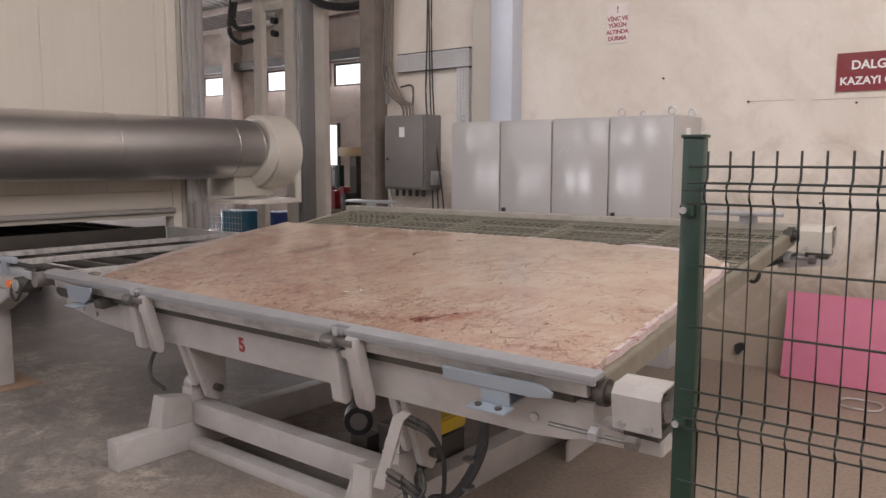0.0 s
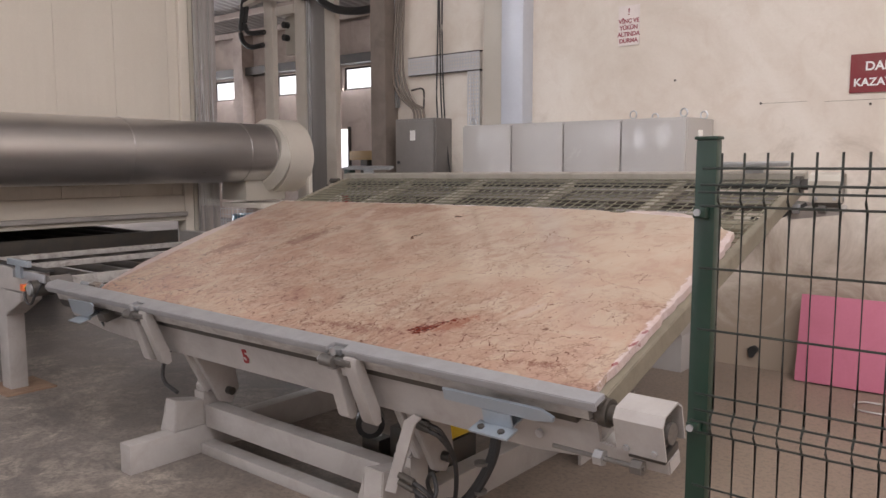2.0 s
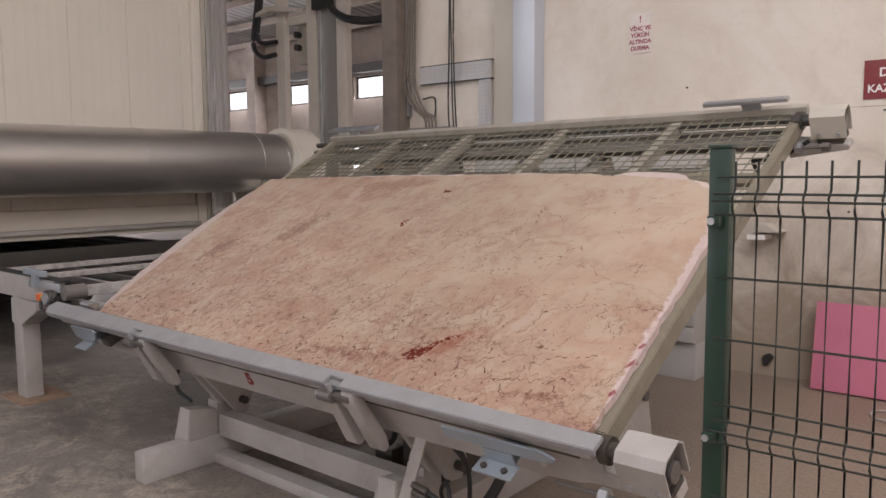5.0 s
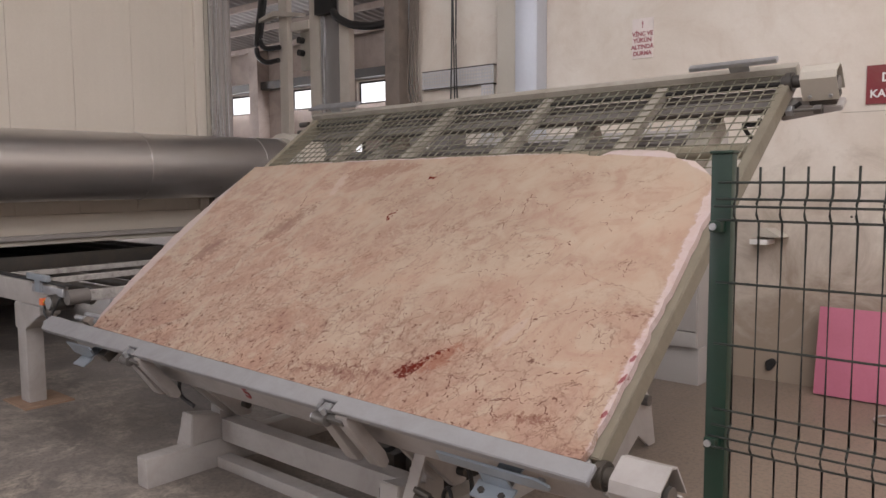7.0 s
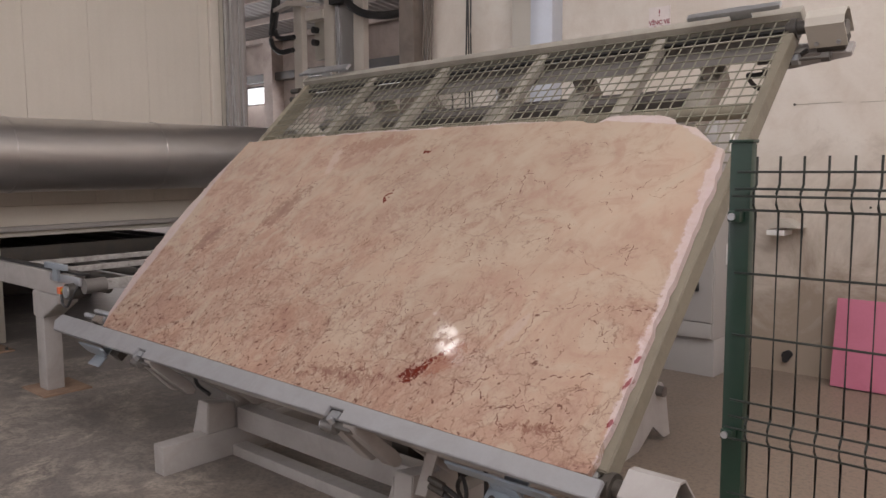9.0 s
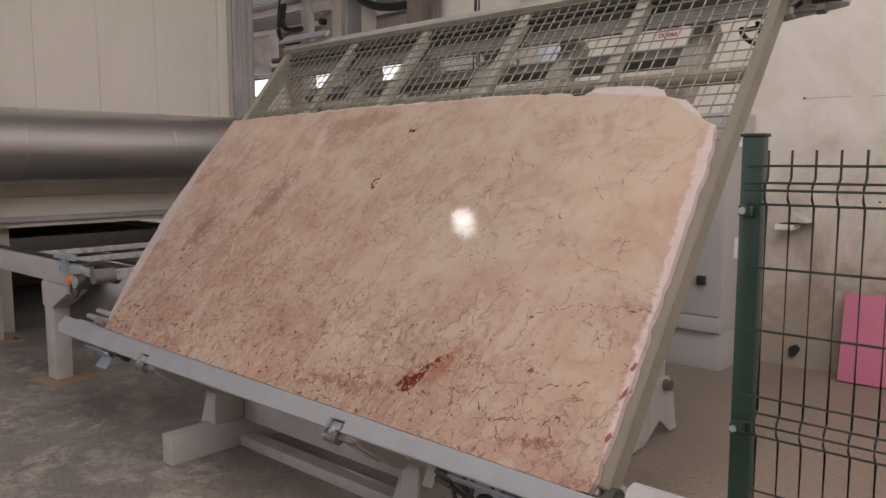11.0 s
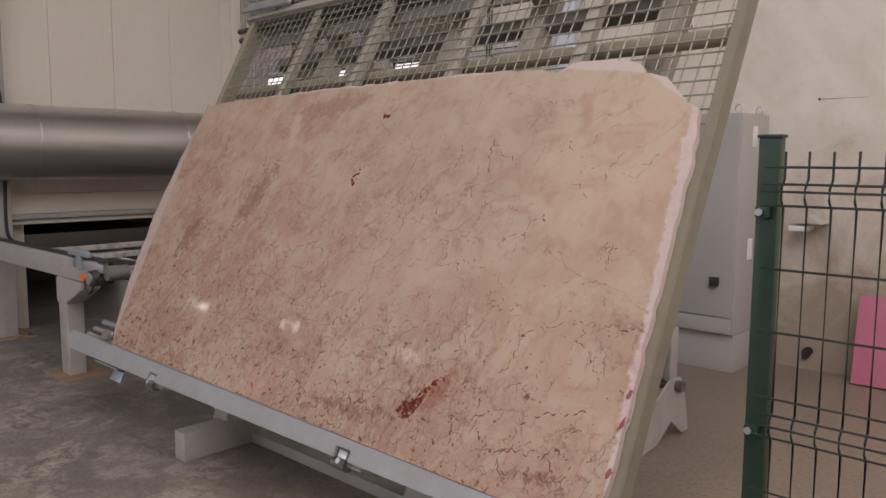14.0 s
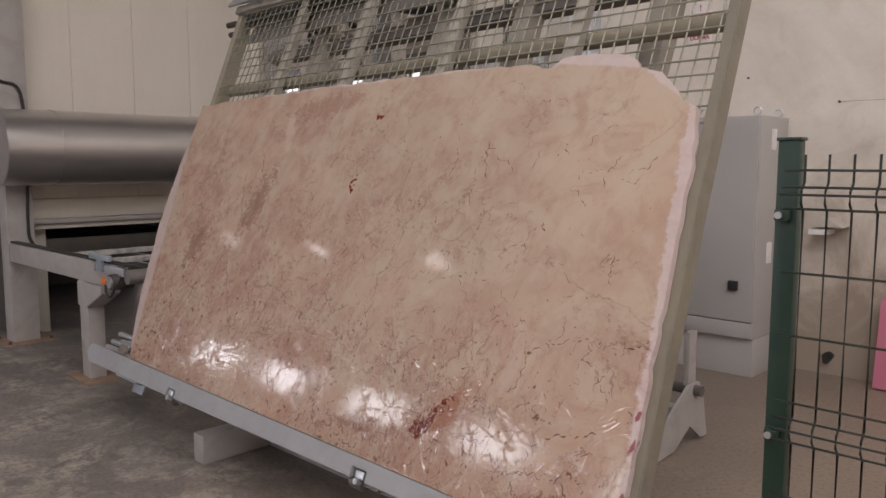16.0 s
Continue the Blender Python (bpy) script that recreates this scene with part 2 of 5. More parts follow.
def marble_material():
    """Polished pink-beige breccia, wet with resin: soft clouds, brown veins, rusty pits, one red stain."""
    m, nt, b, co = base("pink_beige_marble")
    lean = nt.nodes.new("ShaderNodeMapping")
    lean.vector_type = "TEXTURE"
    lean.inputs["Rotation"].default_value, lean.inputs["Scale"].default_value = (0, 0, 1.05), (1.18, 1, 1)
    nt.links.new(co, lean.inputs[0])
    lean = lean.outputs[0]
    xyz = nt.nodes.new("ShaderNodeSeparateXYZ")
    nt.links.new(co, xyz.inputs[0])
    px, pu = xyz.outputs[0], xyz.outputs[1]
    cloud = tex_noise(nt, lean, 1.7, 7, 0.6, 0.9)
    mid = tex_noise(nt, lean, 6.0, 9, 0.7, 1.3)
    small = tex_noise(nt, co, 15, 8, 0.72, 1.2)
    grit = tex_noise(nt, co, 40, 5, 0.7, 0.9)
    fine = tex_noise(nt, co, 110, 4, 0.7)
    col = ramp(nt, cloud, [(0.22, (0.37, 0.235, 0.174)), (0.4, (0.425, 0.293, 0.22)), (0.52, (0.445, 0.34, 0.262)), (0.62, (0.435, 0.31, 0.235)), (0.8, (0.375, 0.235, 0.177))])
    # greyish beige in the middle and the upper corner
    calm = ramp(nt, maths(nt, "ADD", maths(nt, "MULTIPLY", maths(nt, "ABSOLUTE", maths(nt, "ADD", px, 2.15)), -0.42), maths(nt, "MULTIPLY_ADD", pu, 0.3, tex_noise(nt, co, 2.2, 6, 0.65, 0.6))), [(0.2, (0, 0, 0)), (0.7, (0.7, 0.7, 0.7))])
    col = mix(nt, calm, col, (0.405, 0.335, 0.262))
    col = mix(nt, 1.0, col, mix(nt, ramp(nt, maths(nt, "ADD", maths(nt, "MULTIPLY_ADD", pu, -0.16, maths(nt, "MULTIPLY", px, 0.05)), tex_noise(nt, co, 1.3, 5, 0.6, 0.5)), [(0.12, (0, 0, 0)), (0.52, (1, 1, 1))]), (1.1, 1.09, 1.08), (0.84, 0.755, 0.735)), "MULTIPLY")
    # redder and busier towards the low end of x and the lower edge
    busy = maths(nt, "MULTIPLY_ADD", px, -0.22, -0.42)
    low = maths(nt, "MULTIPLY_ADD", pu, -0.17, 0.13)
    col = mix(nt, ramp(nt, maths(nt, "MULTIPLY_ADD", busy, 0.2, mid), [(0.5, (0, 0, 0)), (0.74, (0.55, 0.55, 0.55))]), col, (0.29, 0.165, 0.13))
    # pale greenish-beige islands in a pinker net
    isle = tex_noise(nt, lean, 3.6, 8, 0.62, 1.6)
    col = mix(nt, ramp(nt, isle, [(0.5, (0, 0, 0)), (0.58, (0.5, 0.5, 0.5))]), col, (0.455, 0.375, 0.29))
    col = mix(nt, ramp(nt, isle, [(0.36, (0.5, 0.5, 0.5)), (0.45, (0, 0, 0))]), col, (0.36, 0.225, 0.175))
    # purple-brown speckle gathered in ragged patches
    field = maths(nt, "ADD", tex_noise(nt, co, 2.6, 8, 0.72, 0.6), maths(nt, "MULTIPLY_ADD", busy, 0.1, maths(nt, "MULTIPLY", low, 0.5)))
    field = ramp(nt, field, [(0.5, (0.03, 0.03, 0.03)), (0.59, (1, 1, 1))])
    col = mix(nt, maths(nt, "MULTIPLY", field, ramp(nt, small, [(0.47, (0, 0, 0)), (0.64, (0.4, 0.4, 0.4))])), col, (0.235, 0.125, 0.1))
    col = mix(nt, maths(nt, "MULTIPLY", field, ramp(nt, grit, [(0.5, (0, 0, 0)), (0.66, (0.4, 0.4, 0.4))])), col, (0.19, 0.09, 0.068))
    col = mix(nt, ramp(nt, small, [(0.25, (0.5, 0.5, 0.5)), (0.45, (0, 0, 0))]), col, (0.475, 0.36, 0.29))
    col = mix(nt, maths(nt, "MULTIPLY", fine, 0.16), col, (0.26, 0.165, 0.13))
    # veins: jagged edges of warped cells, broken up, kept in patches, thickest near the lower edge
    warp = nt.nodes.new("ShaderNodeMix")
    warp.data_type, warp.blend_type = "RGBA", "ADD"
    warp.inputs[0].default_value = 0.2
    nz = nt.nodes.new("ShaderNodeTexNoise")
    nz.inputs["Scale"].default_value, nz.inputs["Detail"].default_value, nz.inputs["Roughness"].default_value = 3.4, 9, 0.62
    nt.links.new(co, nz.inputs["Vector"])
    nt.links.new(lean, warp.inputs[6])
    nt.links.new(nz.outputs[1], warp.inputs[7])
    relief = None
    layers = []
    for scale, width, depth, gate in ((1.1, 0.0034, 0.5, 0.48), (2.1, 0.0048, 0.5, 0.5)):
        n = maths(nt, "ABSOLUTE", maths(nt, "SUBTRACT", tex_noise(nt, lean, scale, 6, 0.6, 0.5), 0.5))
        layers.append((ramp(nt, n, [(0.0, (1, 1, 1)), (width, (0, 0, 0))]), 1.5, depth, gate))
    for scale, width, depth, gate, patchy in ((1.7, 0.006, 0.55, 0.43, 2.2), (3.1, 0.012, 0.6, 0.5, 2.6), (6.0, 0.022, 0.6, 0.575, 3.4), (12.0, 0.04, 0.5, 0.61, 4.6)):
        v = nt.nodes.new("ShaderNodeTexVoronoi")
        v.feature = "DISTANCE_TO_EDGE"
        v.inputs["Scale"].default_value = scale
        nt.links.new(warp.outputs[2], v.inputs["Vector"])
        layers.append((ramp(nt, v.outputs["Distance"], [(0.0, (1, 1, 1)), (width, (0, 0, 0))]), patchy, depth, gate))
    broken = ramp(nt, tex_noise(nt, co, 17, 6, 0.7, 0.5), [(0.4, (0.12, 0.12, 0.12)), (0.58, (1, 1, 1))])
    for line, scale, depth, gate in layers:
        patch = maths(nt, "ADD", tex_noise(nt, co, scale, 6, 0.65, 0.4), low)
        some = ramp(nt, patch, [(gate, (0, 0, 0)), (gate + 0.09, (1, 1, 1))])
        mark = maths(nt, "MULTIPLY", maths(nt, "MULTIPLY", line, some), broken)
        col = mix(nt, maths(nt, "MULTIPLY", mark, depth), col, (0.115, 0.046, 0.033))
        relief = mark if relief is None else maths(nt, "MAXIMUM", relief, mark)
    # small dark pits, most of them where the veins are thick
    pits = ramp(nt, maths(nt, "ADD", tex_noise(nt, co, 34, 3, 0.6, 0.4), maths(nt, "MULTIPLY_ADD", busy, 0.05, maths(nt, "MULTIPLY", low, 0.5))), [(0.7, (0, 0, 0)), (0.74, (1, 1, 1))])
    col = mix(nt, maths(nt, "MULTIPLY", pits, 0.8), col, (0.1, 0.038, 0.026))

    def blot(cx, cy, ax, ay, turn, color, depth, tear, grit=22, thin=0.0):
        nonlocal col
        mp = nt.nodes.new("ShaderNodeMapping")
        mp.vector_type = "TEXTURE"
        mp.inputs["Location"].default_value, mp.inputs["Rotation"].default_value, mp.inputs["Scale"].default_value = (cx, cy, 0.61), (0, 0, turn), (ax, ay, 10)
        nt.links.new(co, mp.inputs[0])
        g = nt.nodes.new("ShaderNodeTexGradient")
        g.gradient_type = "SPHERICAL"
        nt.links.new(mp.outputs[0], g.inputs[0])
        torn = maths(nt, "MULTIPLY_ADD", tex_noise(nt, co, grit, 6, 0.75, 0.8), tear, maths(nt, "ADD", g.outputs[1], -0.5 * tear - thin))
        inside = ramp(nt, g.outputs[1], [(0.02, (0, 0, 0)), (0.3, (1, 1, 1))])
        shape = maths(nt, "MULTIPLY", inside, ramp(nt, torn, [(0.22, (0, 0, 0)), (0.4, (1, 1, 1))]))
        col = mix(nt, maths(nt, "MULTIPLY", shape, depth), col, color)

    # rusty red stain with a brown halo
    blot(-1.91, 0.10, 0.16, 0.07, 1.0, (0.25, 0.1, 0.062), 0.65, 3.0, 30, 0.15)
    blot(-2.025, 0.015, 0.085, 0.055, 0.8, (0.1, 0.012, 0.007), 0.95, 4.0, 40, 0.1)
    blot(-1.955, 0.095, 0.15, 0.045, 0.95, (0.12, 0.016, 0.009), 0.95, 5.0, 34, 0.4)
    # pale mineral patches
    blot(-1.685, 0.285, 0.12, 0.035, 1.25, (0.43, 0.335, 0.28), 0.6, 1.6)
    blot(-3.62, 1.3, 0.2, 0.05, 1.9, (0.5, 0.385, 0.32), 0.6, 2.2)
    # brown speckled clusters
    blot(-3.7, 0.87, 0.34, 0.12, 1.25, (0.2, 0.105, 0.08), 0.55, 4.2, 26, 0.1)
    blot(-4.18, 0.6, 0.22, 0.13, 1.2, (0.19, 0.1, 0.078), 0.55, 4.4, 28, 0.1)
    blot(-3.35, 1.44, 0.4, 0.09, 0.1, (0.27, 0.14, 0.105), 0.45, 3.4, 24)
    blot(-1.38, -0.08, 0.25, 0.05, 0.2, (0.15, 0.06, 0.04), 0.6, 4.8, 34, 0.4)
    blot(-2.4, -0.06, 0.5, 0.07, 0.1, (0.17, 0.08, 0.06), 0.6, 4.8, 34, 0.3)
    # white resin crust left along two edges
    edge = maths(nt, "ADD", px, maths(nt, "MULTIPLY_ADD", pu, 0.075, 1.162))
    edge = maths(nt, "ADD", edge, maths(nt, "MULTIPLY_ADD", tex_noise(nt, co, 14, 9, 0.8), 0.1, -0.05))
    crust = ramp(nt, edge, [(0.0, (0, 0, 0)), (0.012, (1, 1, 1))])
    bend = maths(nt, "MULTIPLY_ADD", maths(nt, "MAXIMUM", maths(nt, "ADD", px, 1.48), 0.0), 0.55, maths(nt, "MULTIPLY", maths(nt, "MAXIMUM", maths(nt, "ADD", px, 1.85), 0.0), 0.15))
    bend = maths(nt, "MULTIPLY_ADD", maths(nt, "LESS_THAN", px, -1.93), -0.025, bend)
    top = maths(nt, "ADD", maths(nt, "MULTIPLY_ADD", tex_noise(nt, co, 6, 6, 0.7), 0.06, pu), maths(nt, "ADD", bend, -1.545))
    crust = maths(nt, "MAXIMUM", crust, ramp(nt, top, [(0.0, (0, 0, 0)), (0.015, (1, 1, 1))]))
    crust_col = mix(nt, mid, (0.4, 0.32, 0.315), (0.58, 0.5, 0.5))
    col = mix(nt, maths(nt, "MULTIPLY", maths(nt, "MULTIPLY", crust, 0.9), ramp(nt, small, [(0.35, (1, 1, 1)), (0.7, (0.45, 0.45, 0.45))])), col, crust_col)
    rime = maths(nt, "SUBTRACT", maths(nt, "MULTIPLY_ADD", pu, -0.2, -4.51), px)
    rime = ramp(nt, maths(nt, "MULTIPLY_ADD", mid, 0.05, rime), [(0.0, (0, 0, 0)), (0.016, (0.6, 0.6, 0.6))])
    col = mix(nt, rime, col, crust_col)
    for cx, cu, size in ((-1.154, 0.0, 0.026), (-1.158, 0.153, 0.036), (-1.164, 0.246, 0.024)):
        blot(cx, cu, size, 0.011, 1.3, (0.17, 0.01, 0.02), 0.85, 2.2, 45)
    nt.links.new(col, b.inputs["Base Color"])
    nt.links.new(maths(nt, "ADD", maths(nt, "MULTIPLY_ADD", crust, 0.35, 0.015), maths(nt, "MULTIPLY", small, 0.03)), b.inputs["Roughness"])
    b.inputs["IOR"].default_value = 1.43
    wave = tex_noise(nt, co, 3.5, 4, 0.55, 0.8)
    hollow = maths(nt, "MULTIPLY_ADD", relief, -0.1, maths(nt, "MULTIPLY_ADD", fine, 0.006, maths(nt, "MULTIPLY_ADD", small, 0.1, maths(nt, "MULTIPLY", wave, 0.75))))
    # wet resin film near the lower edge: it ends in raised wandering rims
    rim = maths(nt, "ABSOLUTE", maths(nt, "SUBTRACT", tex_noise(nt, co, 5.0, 3, 0.5, 0.8), 0.5))
    rim = maths(nt, "MULTIPLY", ramp(nt, rim, [(0.0, (1, 1, 1)), (0.02, (0, 0, 0))]), ramp(nt, pu, [(0.25, (1, 1, 1)), (0.5, (0, 0, 0))]))
    hollow = maths(nt, "MULTIPLY_ADD", rim, 0.32, hollow)
    bump(nt, b, hollow, 0.13, 0.01)
    return m


M_MARBLE = marble_material()
M_PLASTER = paint("white_resin_crust", (0.8, 0.72, 0.69), 0.5, 0, (0.6, 0.38, 0.36), 0.5, 9, 60, 0.3)


# ---- mesh helpers ----
def box(bm, x0, y0, z0, x1, y1, z1, bevel=0.0, m=None):
    ret = bmesh.ops.create_cube(bm, size=1.0)
    vs = ret["verts"]
    for v in vs:
        v.co = Vector(((x0 + x1) / 2 + v.co.x * (x1 - x0), (y0 + y1) / 2 + v.co.y * (y1 - y0), (z0 + z1) / 2 + v.co.z * (z1 - z0)))
    if bevel:
        es = list({e for v in vs for e in v.link_edges})
        r = bmesh.ops.bevel(bm, geom=es, offset=bevel, segments=2, affect="EDGES", profile=0.6)
        vs = list({v for f in r["faces"] for v in f.verts} | {v for v in vs if v.is_valid})
    if m is not None:
        bmesh.ops.transform(bm, matrix=m, verts=vs)
    return bm


def rod(bm, a, b, r, seg=12, r2=None):
    a, b = Vector(a), Vector(b)
    m = Matrix.Translation((a + b) / 2) @ (b - a).to_track_quat("Z", "Y").to_matrix().to_4x4()
    bmesh.ops.create_cone(bm, cap_ends=True, segments=seg, radius1=r, radius2=r if r2 is None else r2, depth=(b - a).length, matrix=m)
    return bm


def spline(points, n=8):
    """Catmull-Rom through the points."""
    p = [Vector(q) for q in points]
    p = [2 * p[0] - p[1], *p, 2 * p[-1] - p[-2]]
    out = []
    for i in range(1, len(p) - 2):
        for k in range(n):
            t = k / n
            out.append(0.5 * (2 * p[i] + (p[i + 1] - p[i - 1]) * t + (2 * p[i - 1] - 5 * p[i] + 4 * p[i + 1] - p[i + 2]) * t * t + (3 * p[i] - p[i - 1] - 3 * p[i + 1] + p[i + 2]) * t ** 3))
    return out + [p[-2]]


def tube(bm, points, r, seg=8, n=8, smooth=True):
    pts = spline(points, n) if smooth else [Vector(q) for q in points]
    rings = []
    for i, p in enumerate(pts):
        d = (pts[min(i + 1, len(pts) - 1)] - pts[max(i - 1, 0)]).normalized()
        q = d.to_track_quat("Z", "Y")
        rings.append([bm.verts.new(p + q @ Vector((r * math.cos(2 * math.pi * k / seg), r * math.sin(2 * math.pi * k / seg), 0))) for k in range(seg)])
    for a, b in zip(rings, rings[1:]):
        for k in range(seg):
            bm.faces.new((a[k], a[(k + 1) % seg], b[(k + 1) % seg], b[k]))
    bm.faces.new(rings[0])
    bm.faces.new(rings[-1])
    bmesh.ops.recalc_face_normals(bm, faces=bm.faces)
    return bm


def prism(bm, outline, axis, lo, hi, bevel=0.0):
    """A closed outline in the two other axes, carried along axis from lo to hi."""
    def at(p, q, s):
        return {"x": (s, p, q), "y": (p, s, q), "z": (p, q, s)}[axis]
    a = [bm.verts.new(at(p, q, lo)) for p, q in outline]
    b = [bm.verts.new(at(p, q, hi)) for p, q in outline]
    n = len(a)
    fs = [bm.faces.new(a), bm.faces.new(b)]
    for i in range(n):
        fs.append(bm.faces.new((a[i], a[(i + 1) % n], b[(i + 1) % n], b[i])))
    bmesh.ops.recalc_face_normals(bm, faces=fs)
    if bevel:
        bmesh.ops.bevel(bm, geom=list({e for f in fs for e in f.edges}), offset=bevel, segments=2, affect="EDGES")
    return bm


def mesh_of(name, bm, material, smooth_angle=35):
    me = bpy.data.meshes.new(name)
    bm.normal_update()
    for f in bm.faces:
        f.smooth = True
    for e in bm.edges:
        e.smooth = len(e.link_faces) == 2 and e.calc_face_angle(0) < radians(smooth_angle)
    bm.to_mesh(me)
    bm.free()
    me.materials.append(material)
    return me


def part(name, bm, material, parent=None, label=""):
    """Links a bmesh as one mesh object under a thing or a part."""
    ob = new(name, mesh_of(name, bm, material))
    if parent is not None:
        ob.parent = parent
    return tagged(ob, label)


def shared(name, me, parent, m):
    ob = new(name, me)
    ob.parent = parent
    ob.matrix_local = m
    return ob


def B():
    return bmesh.new()


def thing(name, label, category, group="", at=(0, 0, 0)):
    ob = new(name)
    ob.location = at
    return tagged(ob, label, category, group)


def structure(name, bm, material, label="", category=""):
    return tagged(part(name, bm, material), label, category, kind="structure")


# ---- the hall ----
structure("floor", box(B(), -34, -12.3, -0.3, 14.3, 14.3, 0), M_FLOOR, "dusty grey concrete floor with pale worn patches", "floor")
structure("wall_back", box(B(), -5.95, 6.2, 0, 14, 6.5, 8.2), M_WALL, "stained cream plastered wall behind the cabinets", "wall")
structure("wall_bay_side", box(B(), -6.05, 6.5, 0, -5.75, 14, 8.2), M_HALL, "grey plaster side wall of the rear bay", "wall")
structure("wall_right", box(B(), 14, -12.3, 0, 14.3, 6.5, 8.2), M_HALL, "plain grey plaster hall wall", "wall")
structure("wall_left", box(B(), -34.3, -12.3, 0, -34, 14.3, 8.2), M_HALL, "plain grey plaster hall wall", "wall")


def wall_with_openings(name, y0, y1, x0, x1, ztop, openings, z0, z1, material, label, foot=0.0):
    bm = B()
    box(bm, x0, y0, foot, x1, y1, z0)
    box(bm, x0, y0, z1, x1, y1, ztop)
    edge = x0
    for a, b in sorted(openings):
        box(bm, edge, y0, z0, a, y1, z1)
        edge = b
    box(bm, edge, y0, z0, x1, y1, z1)
    return structure(name, bm, material, label, "wall")


front_openings = [(cx - 1.6, cx + 1.6) for cx in (-29.8, -24.65, -19.25, -14.1, -8.85, -3.6, 1.6, 6.8)]
low_openings = [(cx - 1.05, cx + 1.05) for cx in (-15.2, -11.4)]
wall_with_openings("wall_front_upper", -12.3, -12.0, -34, 14, 8.2, front_openings, 5.9, 7.2, M_HALL, "grey hall wall with a row of high windows", 4.5)
wall_with_openings("wall_front_lower", -12.3, -12.0, -34, 14, 4.5, low_openings, 1.65, 3.55, M_HALL, "grey hall wall with large low windows")
bay_windows = [(-20.5, -19.3), (-17.55, -16.45), (-14.85, -13.8)]
wall_with_openings("wall_bay", 14.0, 14.3, -34, -5.75, 8.2, bay_windows + [(-11.9, -10.8), (-23.4, -22.2)], 3.48, 4.06, M_HALL, "old grey plaster wall with small high windows")


def window(name, x0, x1, y, z0, z1, bars, glow):
    w = thing(name, "pale daylight window in a dark steel frame", "window")
    tagged(w, kind="structure")
    bm = B()
    box(bm, x0, y, z0, x1, y + 0.06, z0 + 0.05)
    box(bm, x0, y, z1 - 0.05, x1, y + 0.06, z1)
    for i in range(bars + 1):
        c = x0 + 0.025 + (x1 - x0 - 0.05) * i / bars
        box(bm, c - 0.025, y, z0 + 0.05, c + 0.025, y + 0.06, z1 - 0.05)
    part("window_frame", bm, M_DARK, w)
    for i in range(bars):
        a = x0 + 0.05 + (x1 - x0 - 0.05) * i / bars
        part("pane", box(B(), a, y + 0.02, z0 + 0.05, a + (x1 - x0 - 0.05) / bars - 0.05, y + 0.03, z1 - 0.05), glow, w)
    return w


n = 0
for a, b in front_openings:
    n += 1
    window(f"window_{n}", a, b, -12.2, 5.9, 7.2, 4, M_GLOW)
for a, b in low_openings:
    n += 1
    window(f"window_{n}", a, b, -12.2, 1.65, 3.55, 3, M_GLOW)
for a, b in bay_windows + [(-11.9, -10.8), (-23.4, -22.2)]:
    n += 1
    window(f"window_{n}", a, b, 14.1, 3.48, 4.06, 1, M_FARGLOW)


def roof(name, y0, z0, y1, z1, x0, x1, label):
    """A corrugated roof sheet between two eaves lines."""
    bm = B()
    step, prev = 0.25, None
    for i in range(int((x1 - x0) / step) + 1):
        x = x0 + i * step
        for dx, dz in ((0, 0), (0.05, 0.05), (0.13, 0.05), (0.18, 0)):
            row = (bm.verts.new((x + dx, y0, z0 + dz)), bm.verts.new((x + dx, y1, z1 + dz)))
            if prev:
                bm.faces.new((prev[0], row[0], row[1], prev[1]))
            prev = row
    ob = structure(name, bm, M_CEIL, label, "ceiling")
    mod = ob.modifiers.new("thick", "SOLIDIFY")
    mod.thickness = 0.02
    return ob


roof("ceiling", -12.3, 8.1, 6.5, 8.1, -34, 14.3, "grey corrugated roof sheeting")
roof("ceiling_bay", 6.5, 6.3, 14.3, 5.28, -34, -5.75, "grey corrugated roof sheeting over the rear bay")
structure("wall_gap", box(B(), -34, 6.42, 6.3, -6.05, 6.5, 8.2), M_HALL, "grey plaster strip above the rear bay opening", "wall")


# ---- motion rows of the tilting deck: seconds and tilt in degrees ----
HINGE = (0.0, 2.443, 0.380)
SKEW = (-0.52, -0.99)
TILT = [(0, 7.39), (0.5, 9.59), (1, 11.71), (1.5, 13.73), (2, 15.70), (2.5, 17.62), (3, 19.54), (3.5, 21.47), (4, 23.40), (6.5, 32.39), (7, 34.22), (7.5, 35.99), (8, 37.75), (8.5, 39.50), (9, 41.25), (11.5, 50.24), (12, 51.96), (12.5, 53.81), (13, 55.68), (13.5, 57.52), (14, 59.35), (14.5, 61.11), (15, 62.69), (15.5, 64.07), (16, 65.45)]


def motions():
    rows = [(t, pose(*HINGE, a, *SKEW)) for t, a in TILT]
    walk(deck, rows)
    walk(slab, rows)


# ---- tilting deck ----
deck = thing("tilting_table", "cream steel tilting table with a wire grating deck", "machine", at=HINGE)
XL, XR = -4.83, -1.18


def left_edge(u):
    """The deck's left side runs in under the slab's slanting edge."""
    return -4.43 - 0.2 * (u + 0.15) if u < 1.5 else -4.745 - 0.11 * (u - 1.55)


def drill(ob_bm, x, u, w, r=0.012):
    rod(ob_bm, (x, u, w), (x, u - 0.012, w), r, 8)


